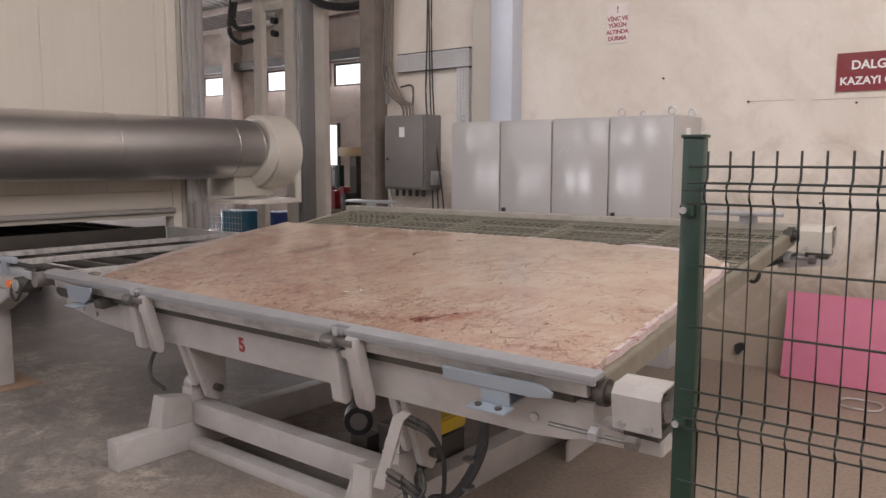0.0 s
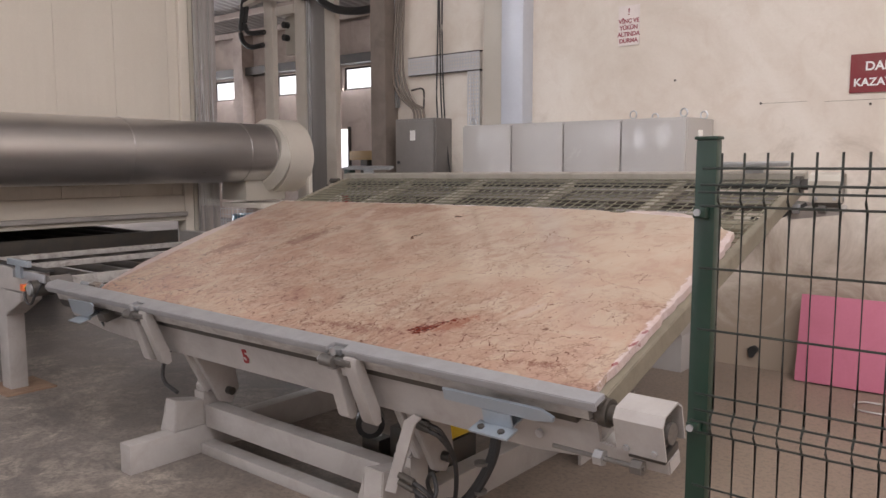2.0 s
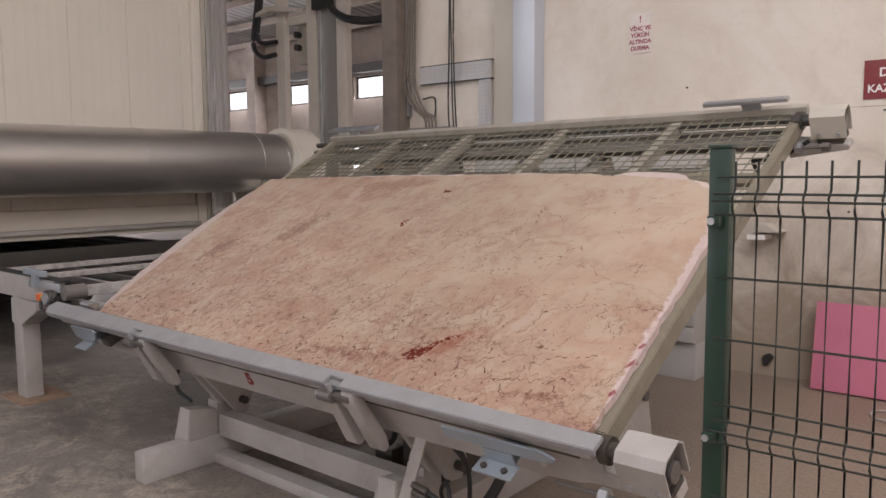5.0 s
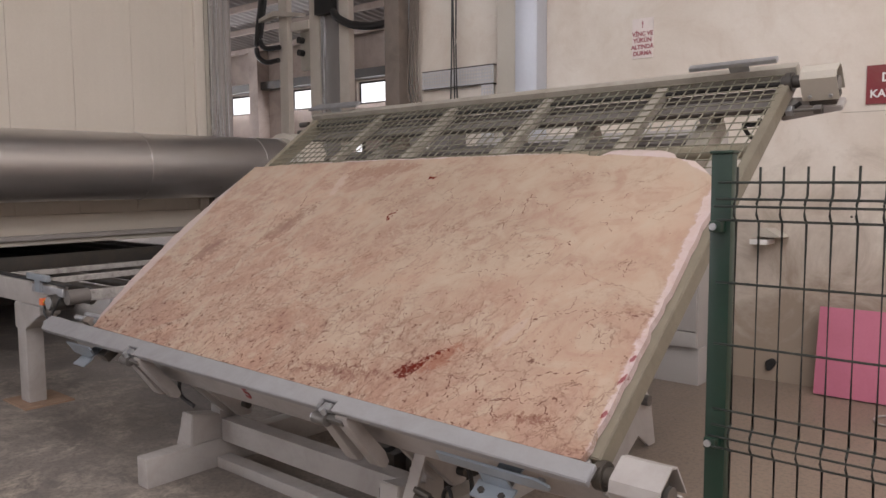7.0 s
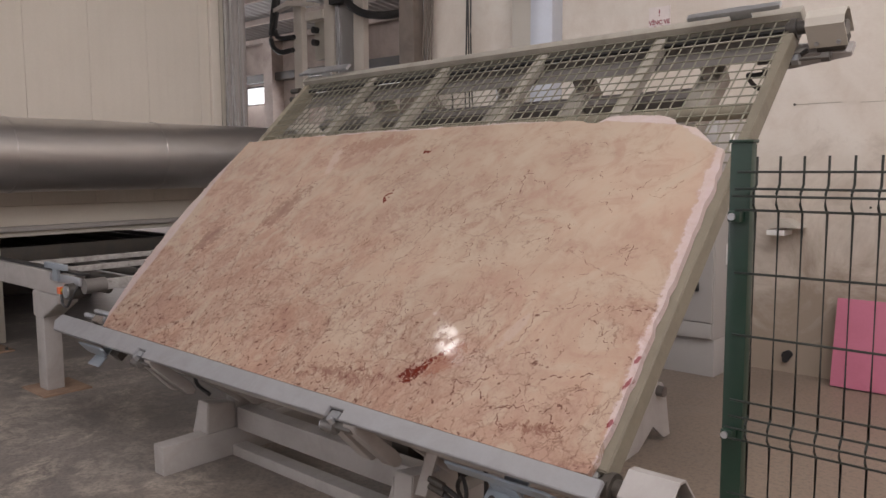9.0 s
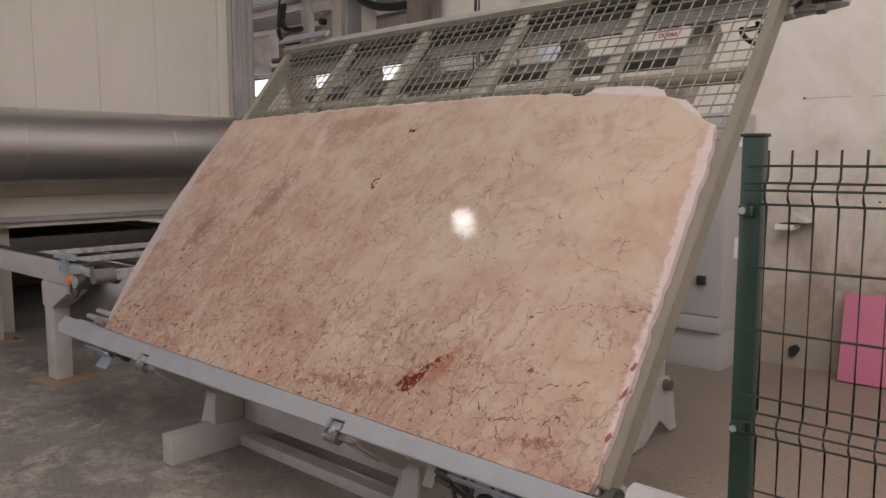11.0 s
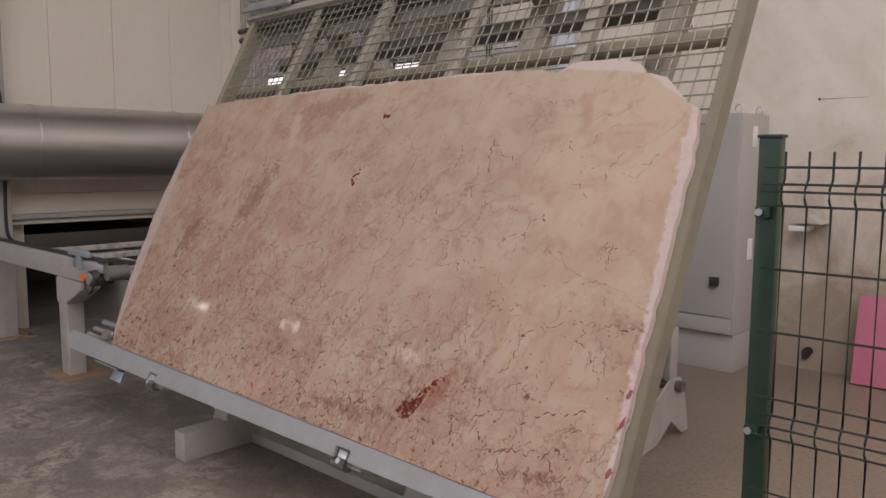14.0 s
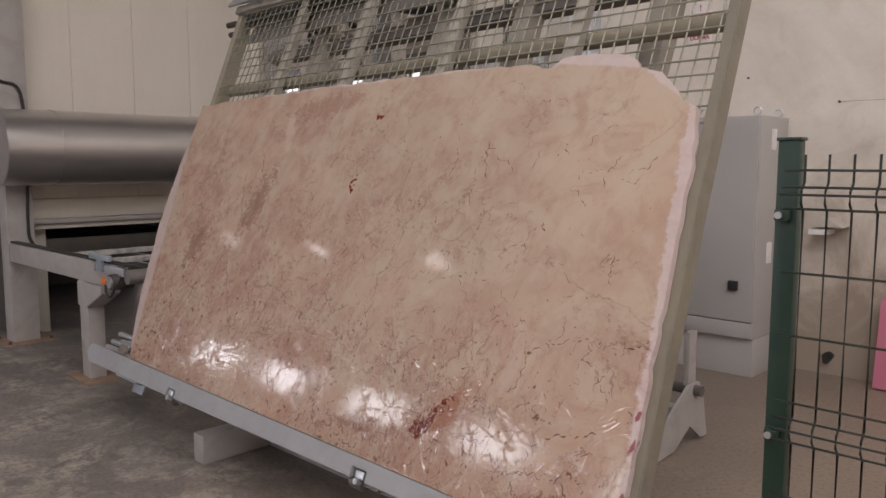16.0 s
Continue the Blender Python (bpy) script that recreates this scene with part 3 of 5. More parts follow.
bm = prism(B(), [(-4.95, 0.36), (-4.6, 0.305), (-4.1, 0.28), (-1.42, 0.288), (-1.27, 0.302), (-1.2, 0.32), (-0.92, 0.322), (-0.92, 0.375), (-1.15, 0.388), (-1.15, 0.462), (-4.95, 0.462)], "y", -0.15, -0.07, 0.005)
front = part("front_beam", bm, M_CREAM, deck)
for x, w in ((-1.39, 0.365), (-4.72, 0.37), (-4.56, 0.35)):
    bm = B()
    drill(bm, x, -0.15, w, 0.016)
    part("bolt", bm, M_GALV, front)
# the ledge: a bar with two notches cut into its front edge for the clamps
o = [(-5.04, -0.2), (-4.96, -0.255)]
for x in (-3.86, -2.27):
    o += [(x - 0.04, -0.255), (x - 0.04, -0.212), (x + 0.045, -0.212), (x + 0.045, -0.255)]
part("ledge_bar", prism(B(), o + [(-1.09, -0.255), (-1.09, -0.187), (-5.02, -0.141)], "z", 0.58, 0.6, 0.003), M_LEDGE, deck, "worn cream steel ledge that carries the slab")
for x0, x1 in ((-4.95, -3.91), (-3.805, -2.32), (-2.215, -1.095)):
    part("ledge_face", box(B(), x0, -0.25, 0.566, x1, -0.236, 0.579, 0.002), M_LEDGE, deck)
# dark strip in place of the shaded slot between ledge and chain rail
part("slot_shade", box(B(), -4.93, -0.215, 0.553, -1.1, -0.17, 0.565), M_DARK, deck)
part("chain_rail", box(B(), -4.93, -0.21, 0.503, -1.145, -0.12, 0.551, 0.004), M_CREAM_WORN, deck, "worn grey chain rail")
part("chain", box(B(), -4.93, -0.185, 0.464, XR - 0.03, -0.11, 0.501), M_DARK, deck)
part("side_rail", prism(B(), [(-1.11, -0.145), (-1.15, 0.87), (-1.19, 2.235), (-1.235, 2.235), (-1.195, 0.87), (-1.155, -0.145)], "z", 0.487, 0.562, 0.004), M_SIDE, deck)
part("side_rail", prism(B(), [(left_edge(-0.1), -0.1), (left_edge(-0.1) + 0.06, -0.1), (left_edge(1.49) + 0.06, 1.49), (left_edge(1.55) + 0.055, 1.55), (XL + 0.055, 2.25), (XL, 2.25), (left_edge(1.55), 1.55), (left_edge(1.49), 1.49)], "z", 0.47, 0.562), M_OLIVE, deck)
part("rear_beam", box(B(), XL, 2.238, 0.5, XR, 2.29, 0.597, 0.005), M_BEARER, deck)
# the rear beam's inner face, its shadow put into a darker grey
part("rear_beam_inner", box(B(), XL + 0.06, 2.2, 0.375, XR - 0.06, 2.215, 0.5, 0.003), M_EBOX, deck, "inner face of the rear beam, in a grey darkened for its shade")
# black strip painting the dark gap between rear beam and lower plate
part("gap_shade", box(B(), XL + 0.08, 2.18, 0.525, XR - 0.07, 2.228, 0.54), M_RUBBER, deck)
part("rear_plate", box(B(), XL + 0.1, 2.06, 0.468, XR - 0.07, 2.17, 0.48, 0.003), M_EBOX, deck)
for x in (-1.872, -2.61, -3.36, -4.05):
    part("bearer", box(B(), x - 0.032, -0.06, 0.505, x + 0.032, 2.236, 0.554, 0.004), M_BEARER, deck)
part("cross_pipe", rod(B(), (-4.76, 1.7, 0.468), (XR - 0.06, 1.7, 0.468), 0.035, 16), M_OLIVE, deck)
for u in (0.32, 0.95):
    part("cross_bar", box(B(), left_edge(u) + 0.06, u - 0.03, 0.44, XR - 0.06, u + 0.03, 0.503, 0.004), M_OLIVE, deck)
# lower chassis below the grating
for x in (-4.0, -2.9, -2.36, -1.62):
    part("chassis_arm", box(B(), x - 0.055, -0.05, 0.28, x + 0.055, 2.2, 0.38, 0.006), M_BEARER, deck)
    part("post", box(B(), x - 0.03, 0.0, 0.38, x + 0.03, 0.06, 0.504), M_CREAM, deck)
    part("post", box(B(), x - 0.03, 2.1, 0.38, x + 0.03, 2.15, 0.467), M_CREAM, deck)
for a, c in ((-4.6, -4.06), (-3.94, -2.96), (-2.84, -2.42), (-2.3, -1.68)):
    # rear segments dark grey, standing in for shaded holes between the arms
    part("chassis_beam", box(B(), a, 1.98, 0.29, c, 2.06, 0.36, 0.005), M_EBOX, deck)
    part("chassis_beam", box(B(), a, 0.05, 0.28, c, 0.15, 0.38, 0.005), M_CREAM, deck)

# grating: wires along and across
wire_u = mesh_of("grating_wire", rod(B(), (0, -0.1, 0), (0, 2.236, 0), 0.0037, 6), M_WIRE)
wire_s = mesh_of("grating_wire", rod(B(), (0, 1.5, 0), (0, 2.236, 0), 0.0037, 6), M_WIRE)
wire_x = mesh_of("grating_wire", rod(B(), (-4.42, 0, 0), (XR - 0.02, 0, 0), 0.0037, 6), M_WIRE)
wire_t = mesh_of("grating_wire", rod(B(), (-4.74, 0, 0), (XR - 0.03, 0, 0), 0.0037, 6), M_WIRE)
k = 0
while -1.235 - 0.06 * k > -4.76:
    x = -1.235 - 0.06 * k
    shared("grating_wire", wire_u if x > -4.4 else wire_s, deck, pose(x, 0, 0.557))
    k += 1
for k in range(38):
    u = -0.04 + 0.0615 * k
    shared("grating_wire", wire_t if u > 1.5 else wire_x, deck, pose(0, u, 0.5615))

# hold-down arms at the front: two cream arms, a knuckle with its bolt and a small fork in the ledge's notch
for x in (-3.85, -2.25):
    c = part("clamp", box(B(), x - 0.05, -0.275, 0.535, x + 0.08, -0.216, 0.562, 0.008), M_KNUCKLE, deck)
    part("knuckle", rod(B(), (x - 0.085, -0.27, 0.548), (x - 0.01, -0.27, 0.548), 0.026, 14), M_KNUCKLE, c)
    part("knuckle", rod(B(), (x - 0.1, -0.27, 0.548), (x - 0.086, -0.27, 0.548), 0.018, 6), M_GALV, c)
    part("fork", box(B(), x - 0.045, -0.25, 0.567, x + 0.01, -0.218, 0.592, 0.004), M_GALV, c)
    part("bolt", rod(B(), (x - 0.018, -0.262, 0.575), (x - 0.018, -0.262, 0.605), 0.012, 8), M_GALV, c)
    o = [(-0.255, 0.5), (-0.215, 0.505), (-0.2, 0.29), (-0.21, 0.262), (-0.235, 0.258), (-0.25, 0.275)]
    part("arm", prism(B(), o, "x", x - 0.1, x - 0.03, 0.003), M_CREAM, c)
    o = [(-0.268, 0.55), (-0.258, 0.575), (-0.224, 0.572), (-0.19, 0.31), (-0.2, 0.255), (-0.225, 0.25), (-0.245, 0.275)]
    part("arm", prism(B(), o, "x", x + 0.035, x + 0.105, 0.003), M_CREAM, c)
    part("web", box(B(), x - 0.02, -0.24, 0.47, x + 0.035, -0.152, 0.505), M_CREAM, c)

# hinge plates
for x in (-3.64, -2.06):
    o = [(-0.13, 0.288), (0.1, 0.288), (0.07, -0.02), (0.0, -0.08), (-0.06, -0.04), (-0.08, 0.06)]
    h = part("hinge_plate", prism(B(), o, "x", x - 0.02, x + 0.02, 0.004), M_CREAM, deck)
    part("hinge_rib", prism(B(), [(-0.15, 0.288), (-0.1, 0.288), (-0.07, 0.04), (-0.1, 0.03)], "x", x - 0.06, x - 0.021, 0.004), M_CREAM, h)
    part("pin", rod(B(), (x - 0.06, 0, 0), (x + 0.06, 0, 0), 0.022, 14), M_DARK, h)


# roller drive housings at the corners: bent sheet covers, open at the outer end
def drive(u, w, metal, label, h=0.07):
    o = [(-h, 0), (-h, 0.115), (0.025 - h, 0.14), (h - 0.025, 0.14), (h, 0.115), (h, 0), (h - 0.006, 0), (h - 0.006, 0.112), (h - 0.028, 0.134), (0.028 - h, 0.134), (0.006 - h, 0.112), (0.006 - h, 0)]
    d = part("drive_housing", prism(B(), [(u + p, w + q) for p, q in o], "x", -1.045, -0.885), metal, deck, label)
    part("inner_plate", box(B(), -1.043, u - h + 0.007, w + 0.004, -1.03, u + h - 0.007, w + 0.12), metal, d)
    part("gear_case", box(B(), -1.029, u - 0.04, w + 0.01, -0.905, u + 0.04, w + 0.1, 0.01), M_DARK, d)
    part("sprocket", rod(B(), (-0.904, u, w + 0.055), (-0.89, u, w + 0.055), 0.034, 14), M_KNUCKLE, d)
    part("shaft", rod(B(), (-1.14, u, w + 0.08), (-1.046, u, w + 0.08), 0.03, 12), M_DARK, d)
    part("coupling", rod(B(), (-1.12, u, w + 0.08), (-1.09, u, w + 0.08), 0.046, 12), M_DARK, d)
    part("gearbox", box(B(), -1.02, u - 0.05, w - 0.028, -0.9, u + 0.05, w - 0.002, 0.004), M_DARK, d)
    part("tension_rod", rod(B(), (-1.27, u - 0.085, w - 0.03), (-0.95, u - 0.085, w - 0.03), 0.008, 8), M_KNUCKLE, d)
    part("nut", rod(B(), (-1.115, u - 0.085, w - 0.03), (-1.085, u - 0.085, w - 0.03), 0.026, 6), M_GALV, d)
    part("nut", rod(B(), (-0.99, u - 0.085, w - 0.03), (-0.955, u - 0.085, w - 0.03), 0.024, 6), M_KNUCKLE, d)
    for x in (-1.01, -0.92):
        part("screw", rod(B(), (x, u - h, w + 0.022), (x, u - h - 0.008, w + 0.022), 0.01, 8), M_GALV, d)
    return d


drive(-0.165, 0.435, M_CREAM, "cream sheet-metal drive housing")
d = drive(2.17, 0.475, M_PANEL_GREY, "grey sheet-metal drive housing", 0.055)
d.location.x = -0.09
part("bracket", prism(B(), [(-1.16, 0.37), (-0.88, 0.41), (-0.88, 0.437), (-1.16, 0.46)], "y", 2.12, 2.2, 0.004), M_CREAM, d)
bm = tube(B(), [(-1.06, 2.13, 0.46), (-1.176, 2.1, 0.402), (-1.293, 2.1, 0.373), (-1.337, 2.1, 0.376), (-1.325, 2.1, 0.317), (-1.29, 2.1, 0.287), (-1.259, 2.1, 0.316), (-1.255, 2.1, 0.405)], 0.011, 8)
part("cable", bm, M_RUBBER, d)
s1 = part("stop_plate", box(B(), -1.69, 2.2, 0.645, -1.25, 2.235, 0.668, 0.004), M_GALV, deck)
part("stop_post", box(B(), -1.5, 2.24, 0.598, -1.4, 2.25, 0.66), M_GALV, s1)
s1 = part("stop_plate", prism(B(), [(-4.87, 2.27), (-4.8, 2.34), (-4.3, 2.32), (-4.3, 2.26)], "z", 0.625, 0.645, 0.004), M_GALV, deck)
part("stop_post", box(B(), -4.6, 2.262, 0.598, -4.5, 2.28, 0.624), M_GALV, s1)
for k in range(3):
    part("roller_end", rod(B(), (-4.93, 2.18 - 0.05 * k, 0.56 - 0.04 * k), (-4.832, 2.18 - 0.05 * k, 0.56 - 0.04 * k), 0.02, 10), M_DARK, deck)
for k in range(2):
    part("roller_end", rod(B(), (-4.8, -0.09 + 0.055 * k, 0.57 - 0.03 * k), (-4.52, -0.09 + 0.055 * k, 0.57 - 0.03 * k), 0.017, 12), M_GALV, deck)
part("stop_block", box(B(), -4.63, -0.13, 0.563, -4.545, -0.085, 0.6, 0.006), M_BROWN_COL, deck, "small rusty stop block")
part("gear_motor", rod(B(), (-5.0, -0.13, 0.46), (-4.85, -0.13, 0.46), 0.05, 14), M_DARK, deck)

# zinc guide plates on the front
z = part("guide_plate", prism(B(), [(-1.71, 0.487), (-1.32, 0.487), (-1.25, 0.498), (-1.243, 0.52), (-1.29, 0.54), (-1.71, 0.536)], "y", -0.26, -0.25, 0.003), M_ZINC, deck, "bluish zinc-plated guide plate")
part("web", box(B(), -1.54, -0.26, 0.435, -1.42, -0.253, 0.486), M_ZINC, z)
part("flange", box(B(), -1.565, -0.32, 0.425, -1.405, -0.25, 0.434, 0.002), M_ZINC, z)
part("foot", box(B(), -1.53, -0.25, 0.425, -1.43, -0.15, 0.433, 0.002), M_ZINC, z)
for x in (-1.53, -1.445):
    part("screw", rod(B(), (x, -0.292, 0.434), (x, -0.292, 0.442), 0.013, 6), M_DARK, z)
z = part("guide_plate", prism(B(), [(-4.63, 0.475), (-4.45, 0.46), (-4.35, 0.5), (-4.32, 0.55), (-4.33, 0.566), (-4.63, 0.56)], "y", -0.272, -0.262, 0.003), M_ZINC, deck, "bluish zinc-plated guide plate")
part("flange", box(B(), -4.56, -0.335, 0.452, -4.42, -0.262, 0.459, 0.002), M_ZINC, z)
part("foot", box(B(), -4.54, -0.262, 0.452, -4.44, -0.15, 0.459, 0.002), M_ZINC, z)
part("block", box(B(), -4.36, -0.25, 0.44, -4.27, -0.152, 0.49, 0.004), M_DARK, z)

# ---- slab ----
random.seed(4)


def slab_outline():
    corners = [(-4.445, -0.144), (-1.145, -0.184), (-1.15, 0.13), (-1.163, 0.36), (-1.17, 0.55), (-1.187, 0.83), (-1.19, 1.04), (-1.21, 1.227), (-1.228, 1.3), (-1.28, 1.325), (-1.345, 1.4), (-1.395, 1.445),
               (-1.48, 1.468), (-1.515, 1.505), (-1.6, 1.545), (-1.85, 1.552), (-1.9, 1.512), (-1.956, 1.51), (-1.985, 1.537), (-2.56, 1.556), (-3.66, 1.555), (-4.765, 1.53), (-4.775, 1.15), (-4.74, 0.7), (-4.635, 0.25), (-4.52, -0.05)]
    pts = []
    for i, a in enumerate(corners):
        b = corners[(i + 1) % len(corners)]
        steps = max(1, int((Vector(b) - Vector(a)).length / 0.045))
        for s in range(steps):
            p = Vector(a).lerp(Vector(b), s / steps)
            j = 0.0 if i == 0 else 0.006
            pts.append((p.x + random.uniform(-j, j), p.y + random.uniform(-j, j)))
    return pts


slab = tagged(part("marble_slab", prism(B(), slab_outline(), "z", 0.566, 0.594), M_MARBLE), "polished wet pink-beige marble slab with brown veins lying on the tilting table", "stone slab")
slab.location = HINGE

M_VEIN = paint("dark_vein", (0.13, 0.06, 0.044), 0.12, amount=0.6, dirt=(0.22, 0.12, 0.09), scale=30)
M_VEIN_PALE = paint("faint_vein", (0.2, 0.115, 0.088), 0.12, amount=0.6, dirt=(0.3, 0.19, 0.15), scale=30)
M_VEIN_RED = paint("rusty_red_vein", (0.14, 0.022, 0.014), 0.12, amount=0.4, dirt=(0.22, 0.06, 0.04), scale=30)


def trace(bm, width, course):
    """Adds a ragged mineral vein flush with the slab's polished face, broken where it thins out."""
    prev = None
    for a, b in zip(course, course[1:]):
        a, b = Vector(a), Vector(b)
        along = (b - a).normalized()
        across = Vector((-along.y, along.x))
        steps = max(3, int((b - a).length / 0.004))
        for i in range(steps + 1):
            p = a.lerp(b, i / steps)
            p += across * (0.02 * noise.noise((p.x * 11, p.y * 11, 1)) + 0.014 * noise.noise((p.x * 45, p.y * 45, 5)) + 0.006 * noise.noise((p.x * 130, p.y * 130, 7)))
            half = 0.42 * width * (0.6 + 1.5 * noise.noise((p.x * 60, p.y * 60, 9)) + 0.7 * noise.noise((p.x * 14, p.y * 14, 3)))
            row = [bm.verts.new((p.x - side * half * across.x, p.y - side * half * across.y, 0.5943)) for side in (-1, 1)] if half > 0.0004 else None
            if prev and row:
                bm.faces.new((prev[0], prev[1], row[1], row[0]))
            prev = row


def vein(material, width, *course):
    bm = B()
    trace(bm, width, course)
    return part("vein", bm, material, slab)


vein(M_VEIN, 0.006, (-1.515, -0.019), (-1.517, 0.089))
vein(M_VEIN, 0.007, (-1.776, -0.072), (-1.787, -0.021), (-1.811, 0.024))
vein(M_VEIN, 0.006, (-1.800, 0.076), (-1.799, 0.116), (-1.793, 0.167))
vein(M_VEIN_PALE, 0.005, (-1.688, 0.187), (-1.644, 0.258), (-1.619, 0.368), (-1.586, 0.408), (-1.521, 0.428), (-1.380, 0.453), (-1.302, 0.449))
vein(M_VEIN, 0.005, (-1.268, 0.443), (-1.214, 0.465))
vein(M_VEIN, 0.005, (-1.519, 0.056), (-1.476, 0.102), (-1.450, 0.122), (-1.342, 0.132), (-1.290, 0.163))
vein(M_VEIN_PALE, 0.005, (-1.393, -0.018), (-1.373, 0.022), (-1.330, 0.075), (-1.238, 0.135))
vein(M_VEIN_PALE, 0.004, (-1.471, 0.145), (-1.460, 0.199), (-1.448, 0.254))
vein(M_VEIN, 0.004, (-2.159, -0.142), (-2.155, -0.071), (-2.175, -0.003), (-2.221, 0.086))
vein(M_VEIN_PALE, 0.005, (-2.182, 0.156), (-2.208, 0.214), (-2.275, 0.308))
vein(M_VEIN_PALE, 0.006, (-2.091, 1.020), (-2.096, 1.095), (-2.114, 1.186), (-2.189, 1.188))
vein(M_VEIN_PALE, 0.004, (-2.104, 1.164), (-1.988, 1.093), (-1.938, 1.050))
vein(M_VEIN_PALE, 0.005, (-1.684, 0.974), (-1.610, 0.983), (-1.560, 0.919))
vein(M_VEIN_PALE, 0.004, (-1.416, 1.049), (-1.355, 1.074), (-1.323, 1.111))
vein(M_VEIN_PALE, 0.004, (-1.725, 1.174), (-1.665, 1.090), (-1.598, 1.116))
vein(M_VEIN_PALE, 0.01, (-3.796, 0.876), (-3.810, 0.994))
vein(M_VEIN_PALE, 0.009, (-3.763, 1.053), (-3.821, 1.196))
vein(M_VEIN_PALE, 0.004, (-2.839, -0.142), (-2.767, -0.073), (-2.643, 0.087), (-2.608, 0.260), (-2.502, 0.444))
vein(M_VEIN_PALE, 0.004, (-2.908, 0.217), (-2.873, 0.372), (-2.837, 0.529))
vein(M_VEIN_PALE, 0.003, (-2.234, 0.584), (-2.029, 0.616), (-1.889, 0.602))
vein(M_VEIN, 0.004, (-1.376, -0.023), (-1.328, -0.058), (-1.269, -0.098))
vein(M_VEIN, 0.01, (-1.393, -0.024), (-1.381, 0.005))
vein(M_VEIN, 0.012, (-1.584, -0.112), (-1.574, -0.104))
vein(M_VEIN, 0.005, (-1.962, -0.106), (-1.940, -0.067), (-1.932, -0.032))
vein(M_VEIN, 0.006, (-1.676, 0.005), (-1.650, -0.020))
vein(M_VEIN, 0.006, (-1.698, 0.075), (-1.716, 0.126))
vein(M_VEIN_PALE, 0.004, (-2.469, 0.280), (-2.245, 0.260), (-2.100, 0.346), (-1.898, 0.362), (-1.801, 0.393))
vein(M_VEIN, 0.005, (-1.821, 0.027), (-1.731, 0.036), (-1.670, 0.071))
vein(M_VEIN_PALE, 0.004, (-3.721, 0.099), (-3.479, 0.200), (-3.113, 0.187), (-2.939, 0.257), (-2.853, 0.374))
vein(M_VEIN, 0.005, (-2.352, 0.048), (-2.283, 0.024), (-2.270, -0.023))
vein(M_VEIN, 0.006, (-2.941, 0.035), (-2.894, 0.087))
vein(M_VEIN_PALE, 0.004, (-1.874, 0.721), (-1.783, 0.766), (-1.758, 0.833), (-1.698, 0.849))
vein(M_VEIN, 0.006, (-1.775, 0.767), (-1.775, 0.749))
vein(M_VEIN, 0.006, (-2.277, 0.824), (-2.286, 0.854))
vein(M_VEIN_PALE, 0.006, (-1.724, 0.848), (-1.700, 0.823))
vein(M_VEIN_PALE, 0.004, (-1.419, 0.705), (-1.399, 0.742))
vein(M_VEIN, 0.005, (-2.573, -0.008), (-2.522, 0.029), (-2.377, -0.020), (-2.256, -0.044))
vein(M_VEIN, 0.005, (-2.458, -0.138), (-2.357, -0.152))
vein(M_VEIN, 0.005, (-1.807, -0.175), (-1.780, -0.174))
vein(M_VEIN, 0.005, (-1.565, -0.041), (-1.515, -0.019), (-1.454, -0.023), (-1.421, 0.005))
vein(M_VEIN, 0.004, (-1.677, -0.069), (-1.636, -0.048), (-1.565, -0.041))
vein(M_VEIN_PALE, 0.004, (-1.620, 0.178), (-1.572, 0.209), (-1.503, 0.191), (-1.497, 0.150))
vein(M_VEIN_RED, 0.034, (-2.914, 0.942), (-2.909, 1.000), (-2.906, 1.041))
vein(M_VEIN_RED, 0.026, (-2.938, 0.965), (-2.933, 1.017))
vein(M_VEIN_RED, 0.034, (-2.914, 1.365), (-2.869, 1.326))
vein(M_VEIN, 0.005, (-2.882, 0.842), (-2.856, 0.816))

# uncountable hairline veins, most of them towards the lower edge and the low end of x
random.seed(21)
for material, count, low, width in ((M_VEIN_PALE, 230, 0.35, 0.0032), (M_VEIN, 110, 0.95, 0.004)):
    bm = B()
    for k in range(count):
        x, u = random.uniform(-4.4, -1.3), random.uniform(-0.12, 1.4)
        if random.random() < low * (u + 0.1) / 1.3 or x < -4.45 - 0.15 * u:
            continue
        heading = random.gauss(1.05, 0.55)
        course = [(x, u)]
        for leg in range(random.randint(1, 4)):
            heading += random.gauss(0, 0.8)
            x, u = x + 0.045 * math.cos(heading), u + 0.045 * math.sin(heading)
            if u > 1.48 or u < -0.13 or x > -1.26 or x < -4.6:
                break
            course.append((x, u))
        if len(course) > 1:
            trace(bm, width * random.uniform(0.5, 1.1), course)
    tagged(part("hairline_veins", bm, material, slab), kind="stuff")

